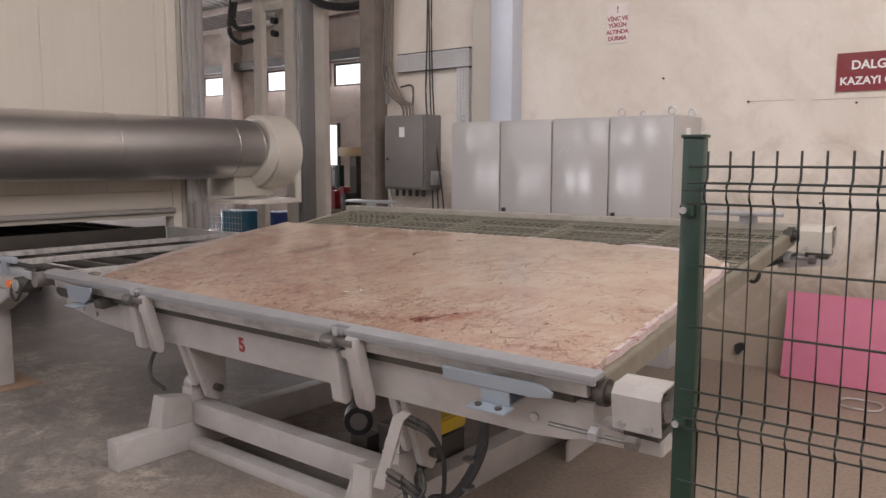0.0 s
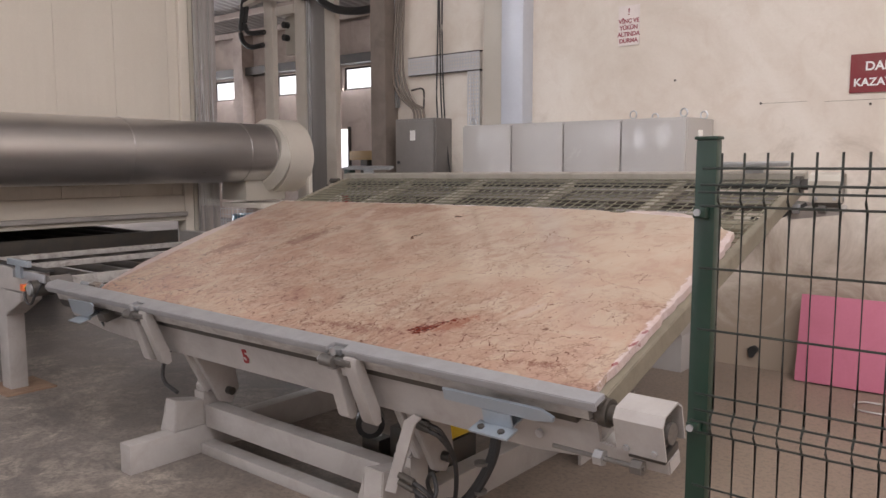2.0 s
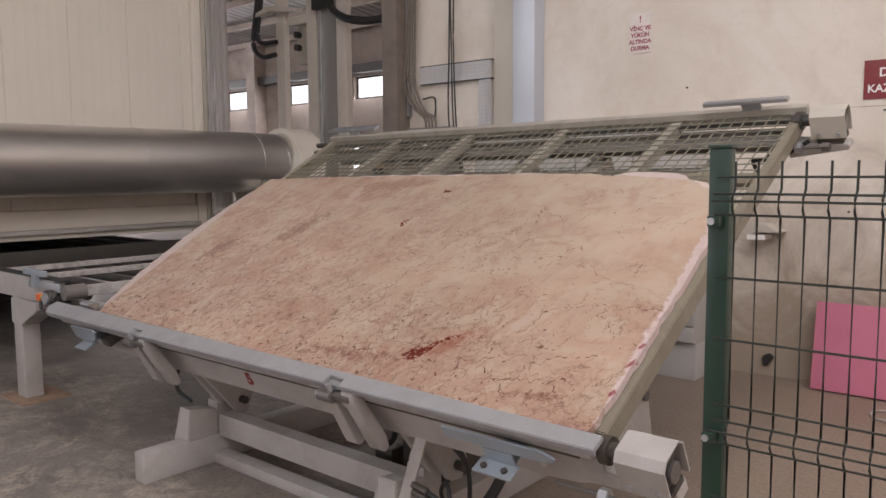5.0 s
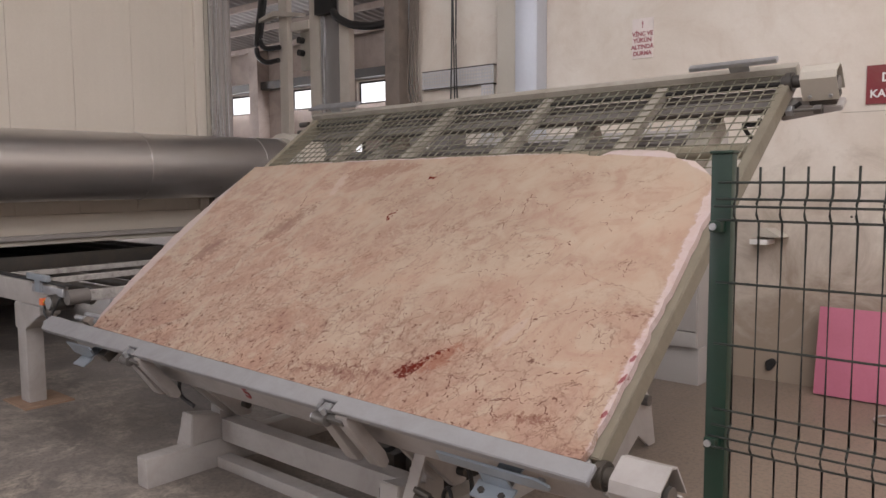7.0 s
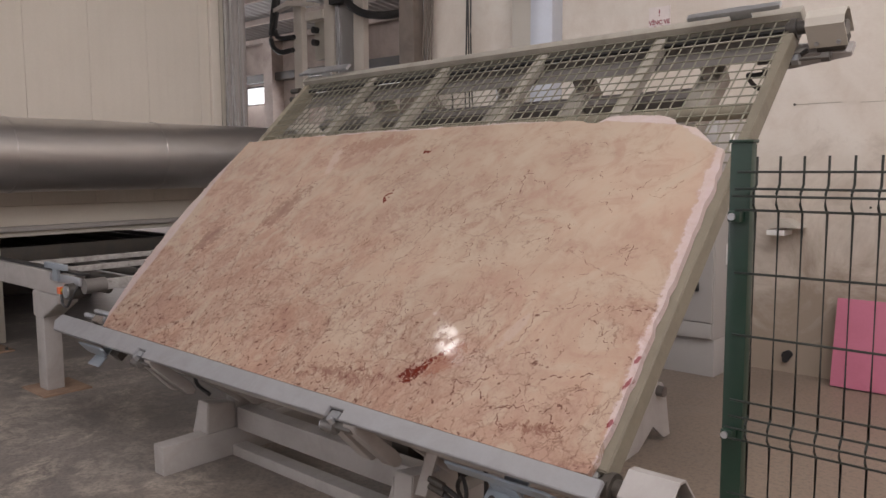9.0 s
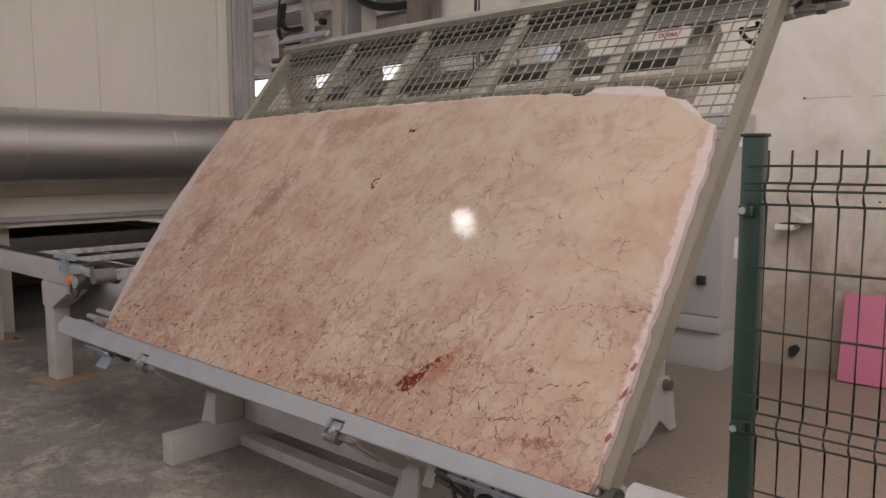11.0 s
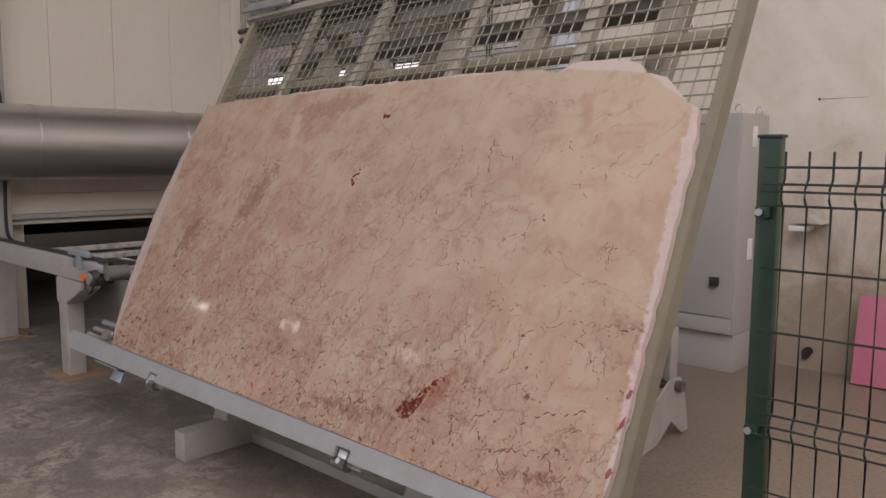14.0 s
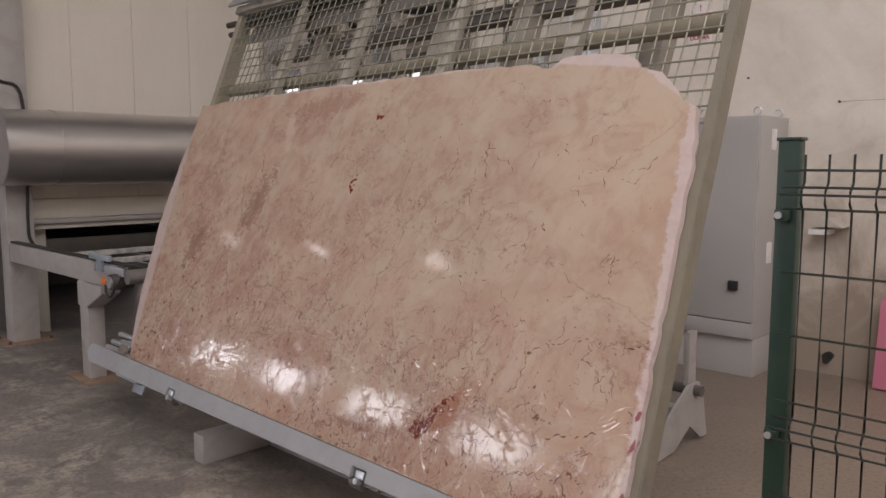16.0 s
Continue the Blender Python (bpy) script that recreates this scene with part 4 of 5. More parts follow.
# ---- fixed base of the table ----
stand = thing("table_base", "cream welded steel base under the tilting table", "machine base")
for x0, x1, b0, b1 in ((-3.8, -3.7, -3.87, -3.64), (-2.265, -2.157, -2.24, -1.99)):
    f = part("foot", box(B(), x0, 1.956, 0, x1, 4.22, 0.158, 0.006), M_CREAM, stand)
    part("upright", prism(B(), [(2.215, 0.158), (2.4, 0.158), (2.4, 0.3), (2.228, 0.332)], "x", x0 - 0.004, x1 - 0.001, 0.005), M_CREAM, f)
    part("gusset", prism(B(), [(x0 - 0.06, 0.14), (x0 - 0.005, 0.14), (x0 - 0.005, 0.3), (x0 - 0.02, 0.24)], "y", 2.224, 2.24), M_CREAM, f)
    part("bearing", rod(B(), (x0 + 0.01, 2.46, 0.355), (x1 - 0.01, 2.46, 0.355), 0.05, 16), M_CREAM_WORN, f)
    part("bearing_block", box(B(), x0 + 0.004, 2.402, 0.159, x1 - 0.004, 2.52, 0.34, 0.005), M_CREAM, f)
    for x in (b0, b1):
        plate = [(3.55, 0.0), (3.55, 0.1), (3.9, 0.3), (4.0, 0.36), (4.12, 0.36), (4.17, 0.3), (4.24, 0.02), (4.16, 0.02), (4.02, 0.12), (3.85, 0.02)]
        part("rear_bracket", prism(B(), plate, "x", x, x + 0.018), M_CREAM, f)
    part("rear_pin", rod(B(), (b0 - 0.02, 4.07, 0.32), (b1 + 0.06, 4.07, 0.32), 0.032, 14), M_KNUCKLE, f)
    part("rear_cross", box(B(), b0 - 0.01, 3.92, 0.166, b1 + 0.01, 4.0, 0.24, 0.004), M_CREAM, f)
    # tilting cylinder on the rear pin
    part("strut", rod(B(), (b0 + 0.07, 4.07, 0.33), (b0 + 0.07, 3.95, 0.7), 0.042, 16), M_CREAM, f)
part("cross_beam", box(B(), -3.699, 2.405, 0.145, -2.266, 2.5, 0.27, 0.006), M_CREAM, stand)
part("cross_beam", box(B(), -3.699, 2.37, 0.0, -2.266, 2.46, 0.06, 0.006), M_CREAM, stand)
part("rear_post", box(B(), -2.03, 4.03, 0.345, -1.995, 4.12, 0.655, 0.004), M_CREAM, stand)
part("cross_beam", box(B(), -3.699, 3.95, 0.02, -2.266, 4.07, 0.14, 0.006), M_CREAM, stand)
part("flat_bar", prism(B(), [(-2.13, 0.27), (-2.07, 0.275), (-1.965, 0.585), (-1.93, 0.62), (-1.97, 0.625), (-2.02, 0.59)], "y", 2.208, 2.219), M_CREAM, stand, "slanting pale flat bar")

pump = thing("hydraulic_unit", "small hydraulic unit with a yellow tank under the table", "machine")
part("frame", box(B(), -2.75, 2.78, 0.0, -2.3, 3.1, 0.03), M_DARK, pump)
part("body", box(B(), -2.7, 2.84, 0.03, -2.3, 3.06, 0.254, 0.01), M_DARK, pump)
part("tank", prism(B(), [(-2.5, 0.255), (-2.32, 0.255), (-2.29, 0.27), (-2.29, 0.345), (-2.5, 0.345)], "y", 2.84, 3.06, 0.008), M_YELLOW, pump)
part("motor", rod(B(), (-2.84, 2.84, 0.26), (-2.77, 2.77, 0.26), 0.075, 24), M_RUBBER, pump)
part("motor_cap", rod(B(), (-2.77, 2.77, 0.26), (-2.762, 2.762, 0.26), 0.045, 20), M_EBOX, pump)
part("motor_mount", box(B(), -2.86, 2.8, 0.0, -2.74, 2.9, 0.17), M_DARK, pump)
hoses = thing("hydraulic_hoses", "bundle of black hydraulic hoses with steel fittings", "hoses")
for k in range(3):
    part("hose", tube(B(), [(-1.93 + 0.03 * k, 2.62, 0.66), (-1.86 + 0.012 * k, 2.6, 0.52), (-1.86 + 0.012 * k, 2.56, 0.36), (-1.93 + 0.01 * k, 2.5, 0.2), (-2.03, 2.46, 0.12 + 0.02 * k), (-2.04, 2.46, 0.05)], 0.014, 8), M_RUBBER, hoses)
for k in range(2):
    h = part("hose", tube(B(), [(-1.97, 2.3, 0.56 - 0.025 * k), (-1.92, 2.32, 0.53 - 0.025 * k), (-1.9, 2.38, 0.4), (-1.93, 2.42, 0.22), (-2.0, 2.44, 0.06)], 0.01, 8), M_RUBBER, hoses)
    part("fitting", rod(B(), (-2.04, 2.28, 0.58 - 0.025 * k), (-1.97, 2.3, 0.56 - 0.025 * k), 0.014, 8), M_DARK, h)
    h = part("hose", tube(B(), [(-1.98, 2.22, 0.34 - 0.03 * k), (-1.92, 2.24, 0.3 - 0.03 * k), (-1.9, 2.3, 0.2), (-1.97, 2.4, 0.08)], 0.01, 8), M_RUBBER, hoses)
    part("fitting", rod(B(), (-2.05, 2.21, 0.36 - 0.03 * k), (-1.98, 2.22, 0.34 - 0.03 * k), 0.015, 8), M_DARK, h)
part("hose", tube(B(), [(-2.0, 2.25, 0.3), (-1.94, 2.22, 0.24), (-1.9, 2.26, 0.3), (-1.95, 2.3, 0.36), (-2.01, 2.34, 0.28), (-1.96, 2.38, 0.14), (-2.02, 2.42, 0.05)], 0.009, 8), M_RUBBER, hoses)
for z in (0.22, 0.34):
    part("hose_clip", rod(B(), (-1.885, 2.53 + 0.1 * (z - 0.22), z), (-1.885, 2.53 + 0.1 * (z - 0.22), z + 0.012), 0.032, 12), M_KNUCKLE, hoses)
cable = thing("power_cable", "black power cable hanging from the tilting table", "cable")
part("run", tube(B(), [(-3.86, 2.34, 0.62), (-3.92, 2.3, 0.5), (-3.9, 2.28, 0.4), (-3.8, 2.3, 0.345)], 0.011, 8), M_RUBBER, cable)

# ---- mesh fence ----
fence = thing("mesh_fence", "dark green welded wire fence panel on a green steel post", "fence")
post = part("post", box(B(), -0.664, 1.674, 0.008, -0.618, 1.706, 1.652, 0.004), M_GREEN, fence, "glossy dark green square steel post")
part("cap", box(B(), -0.667, 1.671, 1.652, -0.615, 1.709, 1.659, 0.002), M_GREEN, post)
part("base_plate", box(B(), -0.72, 1.62, 0, -0.56, 1.76, 0.008, 0.002), M_GREEN, post)
YF = 1.655
BENDS = (1.535, 1.035, 0.56)


def fence_y(z):
    for b in BENDS:
        if abs(z - b) < 0.03:
            return YF - 0.028 * (1 - abs(z - b) / 0.03)
    return YF


vz = [0.05] + sorted(z for b in BENDS for z in (b - 0.03, b - 0.012, b + 0.012, b + 0.03)) + [1.622]
v_wire = mesh_of("wire", tube(B(), [(0, fence_y(z), z) for z in vz], 0.0026, 6, smooth=False), M_FENCE_WIRE)
h_wire = mesh_of("wire", rod(B(), (-0.638, 0, 0), (1.9, 0, 0), 0.0026, 6), M_FENCE_WIRE)
for k in range(53):
    shared("wire", v_wire, fence, pose(-0.599 + 0.0468 * k, 0, 0))
for z in (1.59, 1.555, 1.54, 1.51, 1.375, 1.24, 1.095, 1.06, 1.04, 1.01, 0.885, 0.75, 0.61, 0.58, 0.56, 0.53, 0.4, 0.26, 0.12):
    shared("wire", h_wire, fence, pose(0, fence_y(z) - 0.005, z))
for z in (1.495, 1.015, 0.53):
    c = part("clip", box(B(), -0.655, 1.645, z - 0.012, -0.628, 1.672, z + 0.012, 0.003), M_GREEN, fence)
    part("bolt", rod(B(), (-0.645, 1.64, z), (-0.645, 1.65, z), 0.008, 10), M_GALV, c)

# ---- switch cabinets ----
def switch_cabinet(x0, x1, label, lock, eyes):
    c = thing("switch_cabinet", label, "cabinet", "row of switch cabinets")
    part("body", box(B(), x0 + 0.002, 5.66, 0.29, x1 - 0.002, 6.18, 1.95, 0.006), M_CABINET, c)
    part("plinth", box(B(), x0 + 0.002, 5.68, 0.0, x1 - 0.002, 6.17, 0.288, 0.004), M_CABINET, c)
    d = part("door", box(B(), x0 + 0.008, 5.634, 0.425, x1 - 0.008, 5.658, 1.935, 0.005), M_CABINET, c)
    part("kick_panel", box(B(), x0 + 0.008, 5.638, 0.3, x1 - 0.008, 5.658, 0.417, 0.004), M_CABINET, c)
    if lock:
        part("handle", box(B(), x0 + 0.035, 5.61, 1.06, x0 + 0.065, 5.634, 1.2, 0.006), M_RUBBER, d)
    for x in eyes:
        for y in (5.72, 6.12):
            bm = B()
            tube(bm, [(x + 0.028 * math.cos(a), y, 1.985 + 0.03 * math.sin(a)) for a in [i * math.pi / 6 for i in range(13)]], 0.006, 6, smooth=False)
            rod(bm, (x, y, 1.948), (x, y, 1.96), 0.012, 8)
            part("lifting_eye", bm, M_GALV, c)
    return c


edges = (-4.41, -3.87, -3.35, -2.83, -2.3)
for k, (a, b) in enumerate(zip(edges, edges[1:])):
    cab = switch_cabinet(a, b, "tall grey enamelled switch cabinet against the wall", k % 2, (a + 0.06,) if k == 0 else (a + 0.06, b - 0.06) if k == 3 else ())
for z in (0.85, 1.7):
    s = part("grip", box(B(), -2.305, 5.86, z, -2.294, 5.94, z + 0.16, 0.004), M_WHITE, cab)
part("lock", box(B(), -2.48, 5.6, 0.66, -2.41, 5.634, 0.73, 0.008), M_RUBBER, cab)

# ---- back wall furnishings ----
part("pilaster", box(B(), -4.48, 6.05, 0, -4.265, 6.199, 8.1), M_PANEL_GREY)
pil = bpy.data.objects["pilaster"]
tagged(pil, "grey painted steel building column", "column", kind="structure")
tagged(part("column_cladding", box(B(), -4.26, 6.03, 0, -4.02, 6.199, 8.1, 0.004), M_CLAD), "shiny sheet-metal cladding on the building column", "column", kind="structure")
tagged(part("wall_end_column", box(B(), -5.93, 6.0, 0, -5.72, 6.199, 8.1, 0.004), M_BROWN_COL), "brown steel column at the end of the wall", "column", kind="structure")

tagged(part("foam_board", box(B(), 0, 0, 0, 0.85, 0.05, 0.64, 0.004, pose(-1.56, 5.98, 0.012, -9)), M_PINK), "pink rigid foam board leaning against the wall", "board")


def text(body, size, m, material, parent, bold=0.0):
    cu = bpy.data.curves.new("lettering", "FONT")
    cu.body, cu.size, cu.extrude, cu.align_x, cu.align_y, cu.offset = body, size, 0.0008, "CENTER", "CENTER", bold
    me_ob = new("tmp", cu)
    dg = bpy.context.evaluated_depsgraph_get()
    me = bpy.data.meshes.new_from_object(me_ob.evaluated_get(dg))
    bpy.data.objects.remove(me_ob)
    me.materials.clear()
    me.materials.append(material)
    ob = new("lettering", me)
    ob.parent = parent
    ob.matrix_local = m
    return ob


text("5", 0.1, pose(-3.092, -0.1535, 0.37, 90), M_RED, front, 0.003)
sign = tagged(part("warning_sign", box(B(), -3.155, 6.19, 2.6, -2.965, 6.199, 2.93), M_OLD_BOARD), "yellowed warning sign with faded red capitals on the wall", "sign")
for i, line in enumerate(("VİNÇ VE", "YÜKÜN", "ALTINDA", "DURMA")):
    text(line, 0.048, pose(-3.06, 6.188, 2.8 - 0.054 * i, 90), M_FADED, sign, 0.002)
text("!", 0.075, pose(-3.06, 6.188, 2.875, 90), M_FADED, sign, 0.002)
sign = tagged(part("warning_sign", box(B(), -1.34, 6.19, 2.1, -0.72, 6.199, 2.37), M_SIGN_RED), "dark red warning sign with white capitals on the wall", "sign")
text("DALGINLIK", 0.085, pose(-1.03, 6.188, 2.28, 90), M_WHITE, sign, 0.002)
text("KAZAYI ÇAĞIRIR", 0.075, pose(-1.03, 6.188, 2.17, 90), M_WHITE, sign, 0.002)

# the hole's darkness is a black disc set on the wall
hole = tagged(part("hole_disc", prism(B(), [(-1.93 + (0.036 + 0.008 * math.sin(3 * a)) * math.cos(a) + 0.012 * math.sin(a), 0.13 + 0.05 * math.sin(a)) for a in [i * math.pi / 10 for i in range(20)]], "y", 6.17, 6.199, 0.004), M_RUBBER), "black disc in place of a dark irregular hole in the wall near the floor", "pipe", kind="structure")
shelf = thing("wall_bracket", "small grey sheet-metal shade bracket on the wall", "bracket")
part("shade", prism(B(), [(-2.05, 1.14), (-1.82, 1.14), (-1.86, 1.16), (-1.93, 1.2), (-1.99, 1.2)], "y", 6.0, 6.198), M_PANEL_GREY, shelf)
part("plate", box(B(), -2.06, 6.01, 1.08, -1.93, 6.199, 1.12, 0.003), M_WHITE, shelf)
coil = tagged(part("wire_ring", tube(B(), [(-0.95 + 0.13 * math.cos(a), 5.6 + 0.13 * math.sin(a), 0.012 + 0.004 * math.sin(3 * a)) for a in [i * math.pi / 12 for i in range(26)]], 0.007, 6, smooth=False), M_CREAM), "pale loop of cable lying on the floor", "cable")
for x0, x1, zz in ((-1.95, -1.62, 2.058), (-1.5, -0.95, 2.05), (-0.85, 0.4, 2.045)):
    tagged(part("wall_seam", box(B(), x0, 6.197, zz, x1, 6.2, zz + 0.003), M_OLIVE), "thin broken seam line along the plaster", "seam", kind="structure")
for x, zz in ((-1.95, 2.06), (-2.64, 2.28), (-1.4, 1.3), (-1.2, 2.02), (-0.9, 1.66)):
    tagged(part("wall_plug", rod(B(), (x, 6.19, zz), (x, 6.2, zz), 0.009, 8), M_DARK), "dark plug hole in the plaster", "hole", kind="structure")

ebox = thing("junction_box", "grey steel electrical box on the wall", "electrical box")
part("body", box(B(), -5.53, 5.95, 1.31, -4.98, 6.195, 2.06, 0.01), M_EBOX, ebox)
part("door", box(B(), -5.51, 5.93, 1.33, -5.0, 5.948, 2.04, 0.006), M_EBOX, ebox)
part("label_plate", box(B(), -5.31, 5.926, 1.84, -5.24, 5.931, 1.94), M_WHITE, ebox)

part("lock", rod(B(), (-5.47, 5.92, 1.62), (-5.47, 5.932, 1.62), 0.016, 10), M_RUBBER, ebox)
part("mount", box(B(), -4.976, 6.02, 1.36, -4.95, 6.16, 1.5, 0.004), M_GALV, ebox)
for k in range(5):
    part("gland", rod(B(), (-5.45 + 0.09 * k, 6.05, 1.24), (-5.45 + 0.09 * k, 6.05, 1.312), 0.018, 8), M_RUBBER, ebox)


def loom(name, label, paths, r, material):
    t = thing(name, label, "cables")
    for p in paths:
        part("cable", tube(B(), [(x, y, z) for x, y, z in p], r, 6), material, t)
    return t


def wavy(x0, z0, x1, z1, y, sway, n=6):
    return [(x0 + (x1 - x0) * k / n + random.uniform(-sway, sway), y, z0 + (z1 - z0) * k / n) for k in range(n + 1)]


random.seed(7)
loom("cable_drop", "black power cables hanging down the wall", [wavy(-5.09 + 0.028 * k, 6.0, -5.1 + 0.04 * k, 2.2, 6.12 - 0.012 * k, 0.018) + [(-5.06 + 0.04 * k, 6.13, 1.7), (-5.04 + 0.07 * k, 6.14, 1.1), (-5.04 + 0.08 * k, 6.14, 0.2)] for k in range(3)], 0.008, M_RUBBER)
loom("cable_loom", "grey cable loom running down to the junction box", [[(-5.66 + 0.035 * k, 6.14, 6.0), (-5.65 + 0.03 * k, 6.14, 4.0), (-5.7 + 0.04 * k, 6.13, 2.9), (-5.72 + 0.05 * k, 6.13, 2.5), (-5.6 + 0.06 * k, 6.11, 2.3 - 0.02 * k), (-5.42 + 0.045 * k, 6.09, 2.17), (-5.38 + 0.045 * k, 6.08, 2.06)] for k in range(4)], 0.013, M_BROWN_COL)
tagged(part("conduit", box(B(), -5.78, 6.15, 2.2, -5.69, 6.199, 6.0, 0.004), M_GALV), "perforated steel cable riser on the wall", "cable tray")
tagged(part("wall_bracket", tube(B(), [(-5.5, 6.17, 2.37), (-5.3, 6.1, 2.37), (-5.27, 6.1, 2.3), (-5.28, 6.1, 2.12)], 0.01, 8), M_DARK), "thin dark bent rod bracket on the wall", "bracket")
slack = tagged(part("loose_cable", tube(B(), [(-5.78, 6.185, 2.3), (-5.8, 6.18, 1.8), (-5.7, 6.17, 1.4), (-5.62, 6.16, 1.1)], 0.009, 6), M_WHITE), "pale loose cable beside the junction box", "cable")


def perforated_tray(name, x0, x1, z0, z1, label):
    """A tray face with real slots between its bars."""
    t = thing(name, label, "cable tray")
    bm = B()
    box(bm, x0, 6.15, z0, x1, 6.156, z0 + 0.015)
    box(bm, x0, 6.15, z1 - 0.015, x1, 6.156, z1)
    nx = round((x1 - x0) / 0.034)
    nz = round((z1 - z0) / 0.036)
    for k in range(nx + 1):
        x = x0 + (x1 - x0 - 0.014) * k / nx
        box(bm, x, 6.15, z0 + 0.015, x + 0.014, 6.156, z1 - 0.015)
    for k in range(1, nz):
        z = z0 + (z1 - z0) * k / nz
        box(bm, x0, 6.151, z - 0.008, x1, 6.155, z + 0.008)
    part("tray_face", bm, M_TRAY, t)
    part("top_flange", box(B(), x0, 6.15, z1, x1, 6.199, z1 + 0.012), M_DARK, t)
    part("bottom_flange", box(B(), x0, 6.15, z0 - 0.008, x1, 6.199, z0), M_DARK, t)
    return t


perforated_tray("cable_tray", -5.53, -4.6, 2.52, 2.69, "galvanised perforated cable tray along the wall")
perforated_tray("cable_tray", -4.75, -4.6, 1.95, 2.505, "galvanised perforated cable tray riser by the column")

# framed glowing panel, added out of view to go with the bay's fill
d = thing("bay_fill_panel", "unseen glowing panel added at the end of the rear bay as fill", "door")
tagged(d, kind="structure")
part("daylight", box(B(), -33.995, 7.5, 0.02, -33.98, 13.5, 4.9), M_FARGLOW, d)
part("frame", box(B(), -33.995, 7.4, 0, -33.9, 7.5, 5.0), M_DARK, d)
part("frame", box(B(), -33.995, 13.5, 0, -33.9, 13.6, 5.0), M_DARK, d)

# ---- oven with its duct ----
oven = thing("drying_oven", "cream panelled drying oven with a dark roller opening", "oven")
y = 2.3
while y < 4.8:
    end = min(y + 0.6, 4.82) - 0.004
    o = [(-7.74, y), (-7.7, y)]
    for k in range(1, 6):
        c = y + 0.1 * k
        if c < end - 0.02:
            o += [(-7.7, c - 0.012), (-7.6993, c - 0.006), (-7.6993, c + 0.006), (-7.7, c + 0.012)]
    bm = prism(B(), o + [(-7.7, end), (-7.74, end)], "z", 1.27, 5.2)
    part("wall_panel", bm, M_PANEL, oven)
    y += 0.6
part("body", box(B(), -11.0, 2.3, 1.05, -7.745, 4.84, 5.2), M_PANEL_GREY, oven)
part("ledge", box(B(), -7.76, 2.3, 1.04, -7.6, 4.82, 1.085, 0.005), M_CREAM, oven)
part("lower_panel", box(B(), -7.74, 2.3, 1.085, -7.67, 4.82, 1.268, 0.004), M_PANEL, oven)
part("rib", box(B(), -7.75, 2.3, 0.99, -7.64, 4.82, 1.038, 0.004), M_PANEL_GREY, oven)
part("corner_post", box(B(), -7.82, 4.824, 0, -7.66, 4.93, 5.2, 0.005), M_PANEL, oven)
part("corner_post", box(B(), -7.82, 4.95, 0, -7.68, 5.0, 5.2, 0.005), M_PANEL_GREY, oven)
clad = B()
for y0, y1 in ((5.005, 5.07), (5.073, 5.19), (5.193, 5.28)):
    prism(clad, [(-7.8, y0), (-7.672, y0), (-7.668, (y0 + y1) / 2), (-7.672, y1), (-7.8, y1)], "z", 0.0, 5.2)
part("corner_cladding", clad, M_STAINLESS, oven, "shiny folded sheet-metal corner")
for y in (2.45,):
    part("support", box(B(), -7.95, y, 0, -7.78, y + 0.17, 0.99, 0.005), M_PANEL_GREY, oven)
part("back_support", box(B(), -10.9, 2.3, 0, -10.7, 4.8, 1.05), M_DARK, oven)
random.seed(11)
for k in range(8):
    y = 2.5 + 0.31 * k
    part("roller", rod(B(), (-10.6, y, 0.8), (-7.85, y, 0.8), 0.05, 12), M_DARK, oven)
# dark sheet added to keep light from the left out of the opening
part("light_block", box(B(), -11.0, 2.305, 0.0, -7.9, 2.345, 1.045), M_DARK, oven)
part("roller_rail", box(B(), -7.84, 2.3, 0.72, -7.79, 4.8, 0.88, 0.004), M_DARK, oven)

duct = thing("exhaust_duct", "round aluminium-clad exhaust duct with ring seams", "duct")
part("pipe", rod(B(), (-7.3, 2.1, 1.73), (-7.3, 5.6, 1.73), 0.325, 64), M_DUCT, duct)
for y in (2.115, 2.55, 3.9, 5.25, 5.58):
    part("seam", rod(B(), (-7.3, y - 0.012, 1.73), (-7.3, y + 0.012, 1.73), 0.331, 64), M_DUCT, duct)
part("collar", rod(B(), (-7.3, 5.68, 1.7), (-7.3, 6.02, 1.7), 0.42, 56), M_PANEL, duct, "cream round end housing")
part("collar_face", rod(B(), (-7.3, 5.6, 1.72), (-7.3, 5.69, 1.7), 0.35, 56, 0.42), M_PANEL_GREY, duct)
part("outlet", box(B(), -7.66, 5.3, 1.2, -7.2, 5.85, 1.5, 0.01), M_PANEL_GREY, duct)
part("bracket", box(B(), -7.66, 5.3, 1.12, -6.95, 6.05, 1.17, 0.005), M_PANEL, duct)
part("bracket", box(B(), -7.0, 6.0, 1.17, -6.95, 6.05, 1.5, 0.004), M_PANEL, duct)

# ---- roller conveyor beside the table ----
conv = thing("roller_conveyor", "cream steel roller conveyor between oven and table", "conveyor")
r = part("rail", box(B(), -7.44, 2.2, 0.74, -5.25, 2.28, 0.9, 0.006), M_CREAM, conv)
part("belt", box(B(), -7.44, 2.21, 0.904, -5.15, 2.27, 0.918, 0.003), M_RUBBER, r)
part("lip", box(B(), -5.6, 2.185, 0.84, -5.12, 2.198, 0.895, 0.003), M_GALV, r)
part("rail", box(B(), -7.44, 4.6, 0.74, -5.25, 4.68, 0.9, 0.006), M_CREAM, conv)
z = part("sensor_plate", box(B(), -5.62, 2.16, 0.93, -5.3, 2.19, 0.97, 0.003), M_ZINC, conv, "bluish zinc sensor plate")
part("stalk", box(B(), -5.5, 2.165, 0.85, -5.42, 2.185, 0.93), M_ZINC, z)
part("end_motor", rod(B(), (-5.22, 2.14, 0.8), (-5.22, 2.28, 0.8), 0.055, 18), M_DARK, conv)
